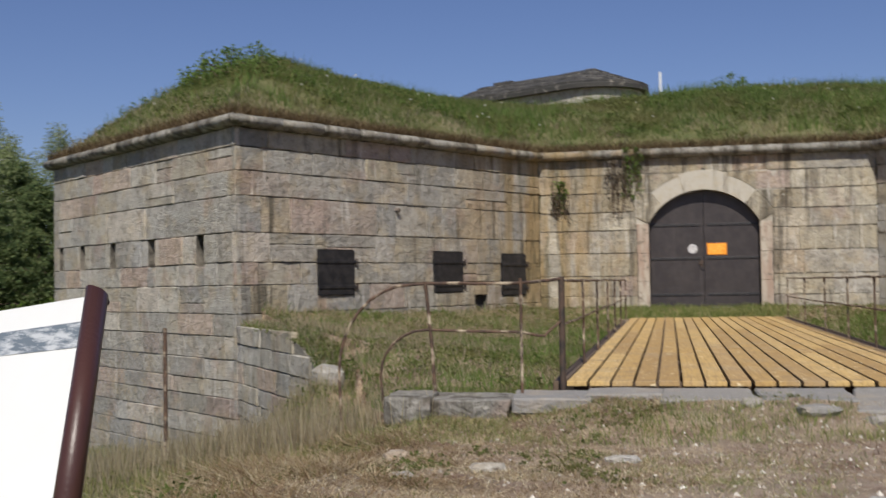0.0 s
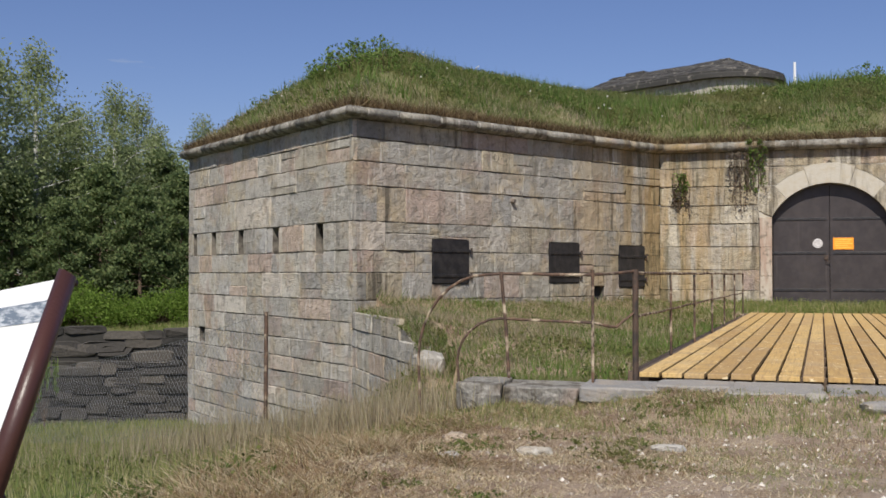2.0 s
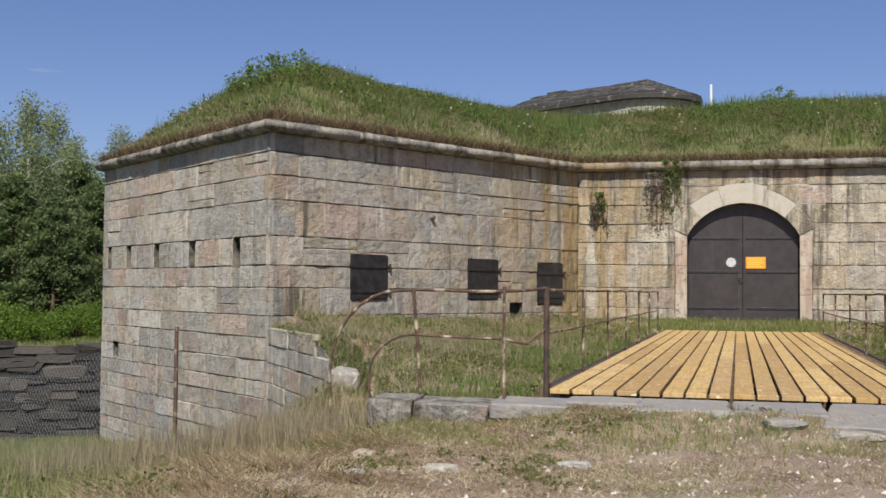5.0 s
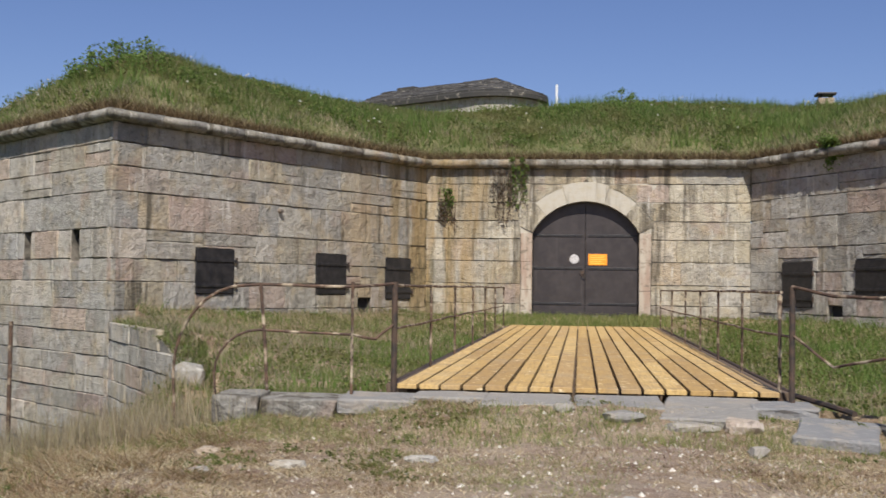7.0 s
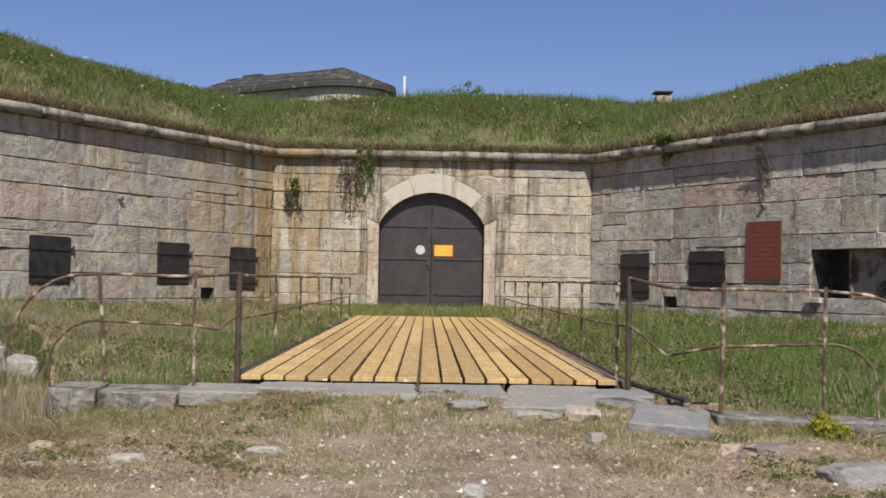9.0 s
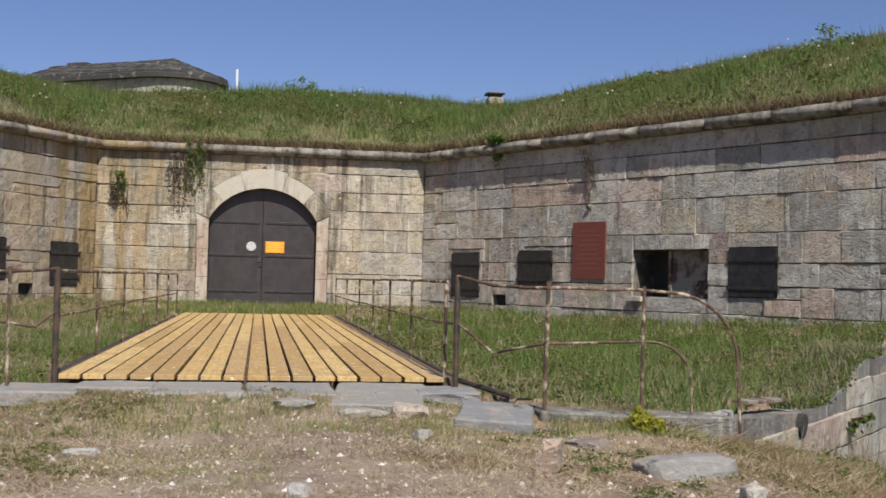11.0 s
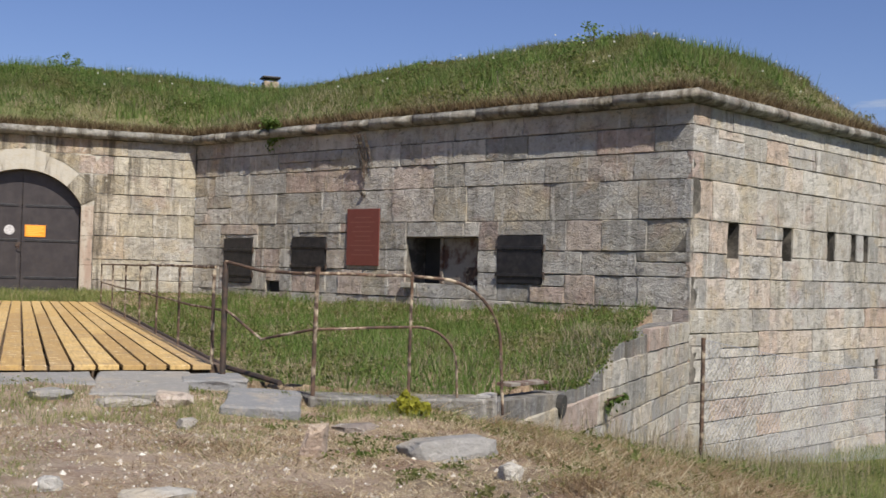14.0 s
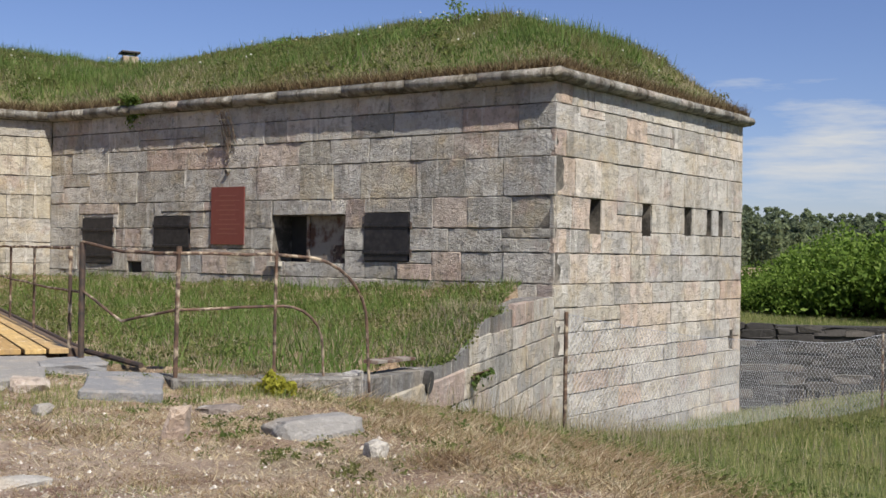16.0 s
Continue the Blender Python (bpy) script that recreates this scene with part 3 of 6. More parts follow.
def stone_mesh(w, h, deep, rng, rough=0.011, edge=0.02):
    """A hewn block: hammered proud face, worn and chipped edges; its face looks along -y, its lower left front corner is the origin."""
    nu, nz = max(2, min(7, round(w / 0.17))), max(2, min(4, round(h / 0.16)))
    e = min(edge * rng.uniform(0.6, 1.3), w * 0.2, h * 0.2)
    sink = rng.uniform(0.01, 0.028)
    us = [0, e] + [e + (w - 2 * e) * (k + rng.uniform(-0.25, 0.25)) / nu for k in range(1, nu)] + [w - e, w]
    zs = [0, e] + [e + (h - 2 * e) * (k + rng.uniform(-0.25, 0.25)) / nz for k in range(1, nz)] + [h - e, h]
    g, gu = rng.choice((0.003, 0.006, 0.012)), rng.choice((0.0, 0.001, 0.002, 0.006))
    off = Vector((rng.uniform(-90, 90), rng.uniform(-90, 90), rng.uniform(-90, 90)))
    n, m = len(us) - 1, len(zs) - 1
    chip = {(rng.choice((0, n)), rng.choice((0, m))) for k in range(rng.choice((0, 0, 1, 2)))}
    v, idx = [], {}
    for j, z in enumerate(zs):
        for i, u in enumerate(us):
            end, lie = i in (0, n), j in (0, m)
            if end or lie:
                y = sink * (2.2 if lie else 0.6) * rng.uniform(0.5, 1.5)
            else:
                y = rough * (noise.noise(Vector((u * 3.1, 0, z * 3.1)) + off) * 1.6 + rng.uniform(-0.8, 0.8))
            for ci, cj in chip:
                if abs(i - ci) <= 1 and abs(j - cj) <= 1:
                    y += 0.035 if (i, j) == (ci, cj) else 0.016
            du = rng.uniform(-0.006, 0.006) if end else 0
            dz = rng.uniform(-0.012, 0.012) if lie else rng.uniform(-0.005, 0.005)
            idx[i, j] = len(v)
            v.append((min(max(u, gu), w - gu) + du, y, min(max(z, g), h - g) + dz))
    f = [(idx[i, j], idx[i + 1, j], idx[i + 1, j + 1], idx[i, j + 1]) for j in range(m) for i in range(n)]
    back = len(v)
    v += [(g, deep, g), (w - g, deep, g), (w - g, deep, h - g), (g, deep, h - g)]
    f.append([back, back + 1] + [idx[i, 0] for i in range(n, -1, -1)])
    f.append([back + 2, back + 3] + [idx[i, m] for i in range(0, n + 1)])
    f.append([back + 3, back] + [idx[0, j] for j in range(0, m + 1)])
    f.append([back + 1, back + 2] + [idx[n, j] for j in range(m, -1, -1)])
    me = bpy.data.meshes.new("stone")
    me.from_pydata(v, [], f)
    return me


def wall_frame(a, b):
    """Local frame of a wall from a to b, seen from outside with a at its left: x along, y inwards, z up."""
    d = Vector((b[0] - a[0], b[1] - a[1], 0)).normalized()
    return Matrix((( d.x, -d.y, 0, a[0]), (d.y, d.x, 0, a[1]), (0, 0, 1, 0), (0, 0, 0, 1))), math.hypot(b[0] - a[0], b[1] - a[1])


def build_core(name, m, rects, label, depth=0.75, front=0.035, extra=None):
    bm = bmesh.new()
    for u0, u1, z0, z1 in rects:
        add_box(bm, u0, u1, front, depth, z0, z1)
    if extra:
        extra(bm)
    ob = part(name, bm, M_MORTAR)
    ob.matrix_world = m
    return tagged(ob, label, "stone wall", kind="structure")


def lay(wall, z_rows, length, holes, pick, rng, lo=0.7, hi=1.9, skip=None):
    """Lays courses of blocks as children of the wall."""
    for z0, z1 in zip(z_rows, z_rows[1:]):
        cuts, u = [-0.012], rng.uniform(0.35, 1.0)
        while u < length - 0.35:
            cuts.append(u)
            u += rng.uniform(lo, hi)
        cuts.append(length)
        pieces = []
        for u0, u1 in zip(cuts, cuts[1:]):
            if z1 - z0 > 0.5 and rng.random() < 0.1:
                zm = z0 + (z1 - z0) * rng.uniform(0.35, 0.65)
                pieces += [(u0, u1, z0, zm), (u0, u1, zm, z1)]
            else:
                pieces.append((u0, u1, z0, z1))
        for piece in pieces:
            for r in cut(piece, holes):
                if skip and skip(r):
                    continue
                me = stone_mesh(r[1] - r[0], r[3] - r[2], 0.12, rng)
                me.materials.append(pick(r, rng))
                ob = new("stone", me)
                ob.parent = wall
                ob.location = (r[0], rng.uniform(-0.018, 0.014), r[2])


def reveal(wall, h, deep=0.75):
    """Near-black panel closing an opening; its colour stands in for the shade inside."""
    part("opening_back", box_bm(h[0] - 0.1, h[1] + 0.1, deep + 0.004, deep + 0.1, h[2] - 0.1, h[3] + 0.1), M_DARK, wall, "near-black panel standing in for the unlit space in the opening")


# openings, along each wall and in height
L_WIN = [(2.48, 3.72, 0.83, 1.93), (6.74, 7.97, 0.83, 1.93), (9.72, 10.90, 0.70, 1.90)]
L_VENT = (8.53, 9.08, 0.30, 0.73)
R_WIN = [(1.45, 2.71, 0.64, 1.90), (4.37, 5.71, 0.98, 1.93), (11.49, 12.78, 0.86, 1.97)]
R_OPEN = (8.59, 10.91, 0.80, 1.93)
R_VENT = (3.31, 3.87, 0.42, 0.71)
LF_SLIT = [(9.25, 9.73, 1.56, 2.30), (6.56, 7.03, 1.60, 2.30), (4.12, 4.53, 1.62, 2.30), (1.95, 2.36, 1.62, 2.30), (0.35, 0.72, 1.62, 2.30), (0.95, 1.5, -1.0, -0.55)]
RF_SLIT = [(1.46, 1.96, 1.54, 2.30), (3.90, 4.38, 1.54, 2.30), (6.22, 6.64, 1.60, 2.30), (7.52, 7.84, 1.62, 2.30), (8.25, 8.57, 1.62, 2.30), (9.04, 9.32, -1.41, -0.90)]
ARCH_X, ARCH_SPRING, ARCH_TOP, GATE_HALF, GATE_LOW = 4.82, 2.74, 3.70, 1.59, 0.26
_rise = ARCH_TOP - ARCH_SPRING
ARCH_R = (GATE_HALF ** 2 + _rise ** 2) / (2 * _rise)
ARCH_C = ARCH_TOP - ARCH_R
RING = 0.5


def mixed(main, other, share):
    return lambda r, rng: other if rng.random() < share else main


def side_pick(main, warm_from, length):
    def pick(r, rng):
        x = (r[0] + r[1]) / 2
        return M_WARM if rng.random() < max(0.06, min(0.75, (x - warm_from) / length)) else (M_PALE if rng.random() < 0.08 else main)
    return pick


def plain_wall(name, a, b, zs, holes, label, pick, seed, trim=(0, 0)):
    m, length = wall_frame(a, b)
    rects = cut((trim[0], length - trim[1], zs[0], zs[-1] + 0.15), holes)
    w = build_core(name, m, rects, label)
    for h in holes:
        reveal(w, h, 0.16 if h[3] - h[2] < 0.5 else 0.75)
    return w, m, length, (zs, length, holes, pick, random.Random(seed))


LAY = []
wall_left, m_left, len_left, job = plain_wall("wall_left", LC, IL, SIDE_Z, L_WIN + [L_VENT], "grey and ochre granite block wall with shuttered windows", side_pick(M_GREY, 5.0, 9.0), 11, (0.25, 0))
LAY.append((wall_left, job))
wall_right, m_right, len_right, job = plain_wall("wall_right", IR, RC, SIDE_Z, R_WIN + [R_OPEN, R_VENT], "grey granite block wall with shutters and a red plaque", mixed(M_COOL, M_GREY, 0.3), 12)
LAY.append((wall_right, job))
wall_lface, m_lface, len_lface, job = plain_wall("wall_left_face", LE, LC, SIDE_Z, LF_SLIT, "tall grey granite bastion face with narrow slits", mixed(M_GREY, M_PALE, 0.5), 13, (0, 0.25))
LAY.append((wall_lface, job))
wall_rface, m_rface, len_rface, job = plain_wall("wall_right_face", RC, RE, SIDE_Z, RF_SLIT, "tall sunlit pale granite bastion face with narrow slits", mixed(M_PALE, M_GREY, 0.25), 14)
LAY.append((wall_rface, job))

m_gate, len_gate = wall_frame(IL, IR)


def arch_edge(z, r=ARCH_R):
    """Half width of the arch at a height."""
    return math.sqrt(max(r * r - (z - ARCH_C) ** 2, 0.0))


def arch_core(bm):
    """The wall above the springing, with the arch cut out."""
    for side in (-1, 1):
        zs = [ARCH_SPRING + (ARCH_TOP - ARCH_SPRING) * k / 10 for k in range(11)]
        prof = [(ARCH_X + side * arch_edge(z), z) for z in zs] + [(ARCH_X, 4.83), (ARCH_X + side * GATE_HALF, 4.83)]
        vs = [[bm.verts.new((u, y, z)) for u, z in prof] for y in (0.035, 0.75)]
        bm.faces.new(vs[0])
        bm.faces.new(list(reversed(vs[1])))
        for k in range(len(prof)):
            q = (k + 1) % len(prof)
            bm.faces.new((vs[0][k], vs[0][q], vs[1][q], vs[1][k]))


GATE_HOLE = (ARCH_X - GATE_HALF, ARCH_X + GATE_HALF, GATE_LOW, 4.83)
wall_gate = build_core("wall_gate", m_gate, cut((0, len_gate, -0.6, 4.83), [GATE_HOLE]), "ochre granite gate wall with a round-arched doorway", extra=arch_core)
# panel coloured near-black in place of the passage's own shade
part("passage_back", box_bm(ARCH_X - 1.8, ARCH_X + 1.8, 0.76, 0.86, -0.2, 4.2), M_DARK, wall_gate, "near-black panel standing in for the unlit passage behind the gate")

# other sides of the fort
for k, (a, b) in enumerate(zip(FORT[5:], FORT[6:] + FORT[:1])):
    mm, ln = wall_frame(a, b)
    w = part("wall_back", box_bm(0, ln, 0.0, 0.7, -4.6, 4.83), M_GREY)
    w.matrix_world = mm
    tagged(w, "plain granite rear wall of the fort", "stone wall", kind="structure")


def cornice(name, pts, low=CORNICE_LOW, seed=5):
    """A rounded coping along the wall heads, laid in separate lengths."""
    rng = random.Random(seed)
    prof = [(0.05, 0.0), (-0.08, -0.005), (-0.18, 0.01), (-0.26, 0.055), (-0.3, 0.12), (-0.285, 0.185), (-0.235, 0.235), (-0.15, 0.268), (0.25, 0.285)]
    top = thing(name, pose(0, 0, 0), "rounded pale stone coping along the wall heads", "cornice", kind="structure")
    n = len(pts)

    def inward(i):
        d = (Vector(pts[i + 1]) - Vector(pts[i])).normalized()
        return Vector((-d.y, d.x))

    def offset(i, o):
        if i == 0:
            return Vector(pts[0]) + inward(0) * o
        if i == n - 1:
            return Vector(pts[-1]) + inward(n - 2) * o
        n0, n1 = inward(i - 1), inward(i)
        bis = (n0 + n1).normalized()
        return Vector(pts[i]) + bis * (o / max(bis.dot(n0), 0.3))

    for i in range(n - 1):
        length = (Vector(pts[i + 1]) - Vector(pts[i])).length
        cuts, u = [0.0], rng.uniform(1.2, 2.0)
        while u < length - 0.9:
            cuts.append(u)
            u += rng.uniform(1.2, 2.0)
        cuts.append(length)
        for u0, u1 in zip(cuts, cuts[1:]):
            g0, g1 = (0.006 if u0 > 0 else 0), (0.006 if u1 < length else 0)
            jy, jz = 0.0, rng.uniform(-0.005, 0.005)
            bm = bmesh.new()
            rings = []
            for u in (u0 + g0, (u0 + u1) / 2, u1 - g1):
                ring = []
                for o, z in prof:
                    a, b = offset(i, o), offset(i + 1, o)
                    p = a + (b - a) * (u / length)
                    k = 1.0 if 0 < u < length else 0.0
                    ring.append(bm.verts.new((p.x, p.y, low + z + jz * k + rng.uniform(-0.012, 0.012))))
                rings.append(ring)
            for r0, r1 in zip(rings, rings[1:]):
                for q in range(len(prof) - 1):
                    bm.faces.new((r0[q], r1[q], r1[q + 1], r0[q + 1]))
            bm.faces.new(rings[0])
            bm.faces.new(list(reversed(rings[-1])))
            part("coping_stone", bm, M_COPING, top, smooth=True)
    return top


cornice("cornice", [FORT[-1], LE, LC, IL, IR, RC, RE, FORT[6]])

# ---------------------------------------------------------------- gate


def gate_leaf(side, name):
    """One leaf of the arched double gate, seen from outside; side -1 or 1."""
    leaf = thing(name, m_gate @ Matrix.Translation((ARCH_X, 0.30, 0)), "dark brown painted wooden gate leaf under the arch", "gate", "gate leaves")
    a, b = 0.006, GATE_HALF - 0.02
    pr = [(a, GATE_LOW), (b, GATE_LOW)]
    for u in [b - (b - a) * q / 12 for q in range(13)]:
        pr.append((u, ARCH_C + math.sqrt(max(ARCH_R ** 2 - u * u, 0)) - 0.005))
    bm = bmesh.new()
    vs = [[bm.verts.new((side * u, y, z)) for u, z in pr] for y in (0.0, 0.05)]
    bm.faces.new(vs[0])
    bm.faces.new(list(reversed(vs[1])))
    for q in range(len(pr)):
        w = (q + 1) % len(pr)
        bm.faces.new((vs[0][q], vs[0][w], vs[1][w], vs[1][q]))
    bmesh.ops.bevel(bm, geom=[e for e in bm.edges if all(v.co.y < 0.01 for v in e.verts)], offset=0.003, segments=1, affect="EDGES")
    part("panel", bm, M_DOOR, leaf)
    for z in (0.62, 1.69, 2.68):
        u0, u1 = sorted((side * 0.10, side * (GATE_HALF + 0.1)))
        part("strap", box_bm(u0, u1, -0.022, -0.002, z - 0.035, z + 0.035, 0.005), M_SHUTTER, leaf, "black iron strap hinge")
        part("hinge", tube_bm([(side * (GATE_HALF + 0.06), -0.03, z - 0.11), (side * (GATE_HALF + 0.06), -0.03, z + 0.11)], 0.045), M_IRON, leaf)
    return leaf


gate_l, gate_r = gate_leaf(-1, "gate_leaf"), gate_leaf(1, "gate_leaf")
part("lock_case", box_bm(-0.16, -0.03, -0.03, -0.002, 1.5, 1.63, 0.006), M_IRON, gate_l)
part("handle", tube_bm([(-0.1, -0.03, 1.48), (-0.1, -0.09, 1.46), (0.02, -0.09, 1.44)], 0.014), M_IRON, gate_l, "black iron handle")
disc = part("round_notice", tube_bm([(0, 0, 0), (0, 0.012, 0)], 0.14, 24), M_DISC)
disc.matrix_world = m_gate @ Matrix.Translation((ARCH_X - 0.33, 0.282, 1.97))
tagged(disc, "round faded white notice on the dark gate", "sign")
notice = thing("warning_sign", m_gate @ Matrix.Translation((ARCH_X + 0.09, 0.282, 1.79)), "bright orange rectangular warning sign on the gate", "sign")
part("plate", box_bm(0, 0.56, 0, 0.012, 0, 0.34, 0.003), M_ORANGE, notice)
for k, (a, b) in enumerate(((0.05, 0.5), (0.05, 0.46), (0.05, 0.51), (0.05, 0.4), (0.05, 0.48))):
    part("text_bar", box_bm(a, b, -0.003, 0.001, 0.275 - k * 0.056, 0.292 - k * 0.056), M_PRINT, notice)

# arch stones and jambs
ring = thing("gate_surround", m_gate, "pale plastered stone surround of the gate arch", "arch", kind="structure")
_a0 = math.atan2(ARCH_SPRING - ARCH_C, GATE_HALF)


def surround_piece(name, pr, mat, proud):
    cu, cz = sum(p[0] for p in pr) / len(pr), sum(p[1] for p in pr) / len(pr)
    bm = bmesh.new()
    vs = [[bm.verts.new((cu + (u - cu) * k, y, cz + (z - cz) * k)) for u, z in pr] for k, y in ((0.985, -proud), (0.997, 0.012 - proud), (0.997, 0.3))]
    bm.faces.new(vs[0])
    bm.faces.new(list(reversed(vs[2])))
    for a, b in zip(vs, vs[1:]):
        for q in range(len(pr)):
            w = (q + 1) % len(pr)
            bm.faces.new((a[q], a[w], b[w], b[q]))
    part(name, bm, mat, ring)


# angles between the five long arch stones; the middle one stands taller
_cuts = [_a0, _a0 + 0.34 * (math.pi / 2 - _a0), _a0 + 0.72 * (math.pi / 2 - _a0)]
_cuts = _cuts + [math.pi - t for t in reversed(_cuts)]
for k, (t0, t1) in enumerate(zip(_cuts, _cuts[1:])):
    outer = ARCH_R + (RING + 0.08 if k == 2 else RING)
    pr = [(ARCH_X + ARCH_R * math.cos(t0 + (t1 - t0) * q / 6), ARCH_C + ARCH_R * math.sin(t0 + (t1 - t0) * q / 6)) for q in range(7)]
    pr += [(ARCH_X + outer * math.cos(t0 + (t1 - t0) * q / 6), ARCH_C + outer * math.sin(t0 + (t1 - t0) * q / 6)) for q in range(6, -1, -1)]
    surround_piece("voussoir", pr, M_PLASTER if k in (1, 2, 3) else M_WARM, 0.016 if k == 2 else 0.008)
# smooth plaster filling between the arch stones and the courses
for side in (-1, 1):
    bm = bmesh.new()
    zs = [ARCH_SPRING - 0.02 + (ARCH_TOP - ARCH_SPRING) * q / 10 for q in range(11)]
    pr = [(ARCH_X + side * (arch_edge(max(z, ARCH_SPRING)) + 0.02), z) for z in zs] + [(ARCH_X, 4.5), (ARCH_X + side * 2.3, 4.5), (ARCH_X + side * 2.3, zs[0])]
    vs = [[bm.verts.new((u, y, z)) for u, z in pr] for y in (0.022, 0.034)]
    bm.faces.new(vs[0])
    bm.faces.new(list(reversed(vs[1])))
    for q in range(len(pr)):
        w = (q + 1) % len(pr)
        bm.faces.new((vs[0][q], vs[0][w], vs[1][w], vs[1][q]))
    part("plaster_fill", bm, M_PLASTER, ring, "smooth weathered plaster")
    for z0, z1, wd in ((0.2, 1.02, 0.345), (1.02, 1.86, 0.335), (1.86, ARCH_SPRING, 0.35)):
        u0, u1 = sorted((ARCH_X + side * GATE_HALF, ARCH_X + side * (GATE_HALF + wd)))
        part("jamb_stone", box_bm(u0 + 0.003, u1 - 0.003, -0.006, 0.3, z0 + 0.004, z1 - 0.004, 0.012), M_JAMB, ring)
# low threshold
thr = part("threshold", box_bm(ARCH_X - 1.7, ARCH_X + 1.7, -0.06, 0.5, -0.4, 0.25, 0.02), M_KERB)
thr.matrix_world = m_gate
tagged(thr, "worn granite threshold below the gate", "threshold", kind="structure")

# ---------------------------------------------------------------- shutters, plaque


def shutter(m, h, label):
    w, z0, z1 = h[1] - h[0], h[2], h[3]
    s = thing("window_shutter", m @ Matrix.Translation((h[0], 0, z0)), label, "shutter", "iron window shutters")
    ht = z1 - z0
    part("plate", box_bm(0.01, w - 0.01, -0.03, 0.06, 0.01, ht - 0.01, 0.006), M_SHUTTER, s)
    for z in (ht * 0.18, ht * 0.74):
        part("strap", box_bm(-0.02, w + 0.07, -0.055, -0.031, z - 0.035, z + 0.035, 0.006), M_SHUTTER, s, "flat iron strap")
        part("hinge", tube_bm([(w + 0.06, -0.04, z - 0.08), (w + 0.06, -0.04, z + 0.08)], 0.03), M_IRON, s)
    return s


for h in L_WIN:
    shutter(m_left, h, "black iron shutter closed over a bastion window")
for h in R_WIN:
    shutter(m_right, h, "black iron shutter closed over a window in the grey wall")
# boarded half of the open window
bd = thing("window_board", m_right @ Matrix.Translation((R_OPEN[0], 0, R_OPEN[2])), "weathered grey board with a rusty plate in an open window", "board")
part("panel", box_bm(1.0, 2.3, 0.3, 0.36, 0.0, 1.12, 0.01), M_BOARD, bd)
part("stile", box_bm(0.93, 1.02, 0.24, 0.37, 0.0, 1.12, 0.008), M_BOARD, bd)
part("rusty_plate", box_bm(1.75, 2.25, 0.27, 0.295, 0.0, 0.42, 0.008), M_RUST, bd, "rusty iron plate")
sill = part("window_sill", box_bm(R_OPEN[0] - 0.05, R_OPEN[0] + 0.35, -0.1, 0.2, 0.68, 0.8, 0.01), M_PLASTER)
sill.matrix_world = m_right
tagged(sill, "pale broken stone sill under the open window", "sill", kind="structure")

plq = thing("wall_plaque", m_right @ Matrix.Translation((6.54, -0.055, 1.20)), "dark red painted plaque with faint lettering on granite wall", "plaque")
part("plate", box_bm(0, 1.16, 0, 0.03, 0, 1.46, 0.006), M_PLAQUE, plq)
_rng = random.Random(8)
for k in range(9):
    wd = _rng.uniform(0.5, 0.9)
    part("text_bar", box_bm(0.58 - wd / 2, 0.58 + wd / 2, -0.003, 0.001, 1.22 - k * 0.12, 1.25 - k * 0.12), M_PTEXT, plq)

# small pipe heads in the walls
for mm, u, z in ((m_left, 5.3, 3.0), (m_right, 7.1, 3.07)):
    sp = part("water_spout", tube_bm([(u, 0.1, z), (u, -0.05, z - 0.01), (u, -0.1, z - 0.03)], 0.06, 10), M_RETAIN)
    sp.matrix_world = mm
    tagged(sp, "short round stone water spout in granite wall", "spout", "wall spouts")

# ---------------------------------------------------------------- bridge
bridge = thing("bridge_deck", pose(0, 0, 0), "new yellow timber plank deck leading to the gate", "bridge", kind="structure")
DX0, DX1, DY0, DY1 = -2.02, 2.12, 12.45, 33.1
_rng = random.Random(21)
NPL = 17
step = (DX1 - DX0) / NPL
for k in range(NPL):
    cuts = [DY0 - _rng.uniform(0, 0.03), _rng.choice((17.2, 18.1, 19.0)), _rng.choice((24.0, 25.0, 26.0)), DY1 + _rng.uniform(0, 0.06)]
    for y0, y1 in zip(cuts, cuts[1:]):
        x0 = DX0 + k * step + 0.016 + _rng.uniform(-0.004, 0.004)
        bm = box_bm(x0, x0 + step - 0.032, y0 + 0.003, y1 - 0.003, -0.055, _rng.uniform(-0.004, 0.004), 0.006)
        part("plank", bm, M_DECK, bridge)
for y in np.arange(13.0, 33, 1.6):
    part("joist", box_bm(DX0 + 0.05, DX1 - 0.05, y - 0.09, y + 0.09, -0.28, -0.062), M_BARK, bridge)
for x0, x1 in ((DX0 - 0.17, DX0 - 0.03), (DX1 + 0.03, DX1 + 0.17)):
    part("edge_beam", box_bm(x0, x1, DY0 + 0.35, DY1, -0.3, -0.03, 0.012), M_BARK, bridge)


pipe = part("edge_pipe", tube_bm([(2.26, 33.0, -0.03), (2.27, 24.0, -0.02), (2.25, 13.5, -0.03), (2.3, 12.6, -0.05), (2.44, 11.85, -0.06), (2.62, 11.4, -0.1)], 0.03, 8), M_IRON)
tagged(pipe, "dark iron pipe lying along the deck edge", "pipe")


def post(parent, x, y, z0, z1, r=0.024, mat=M_RUST, lean=0.0):
    r = r * 0.8
    part("post", tube_bm([(x, y, z0), (x + lean * 0.4, y, z0 + (z1 - z0) * 0.5), (x + lean, y, z1)], r), mat, parent)
    part("collar", tube_bm([(x + lean * 0.98, y, z1 - 0.05), (x + lean, y, z1 + 0.03)], r * 1.25), mat, parent)


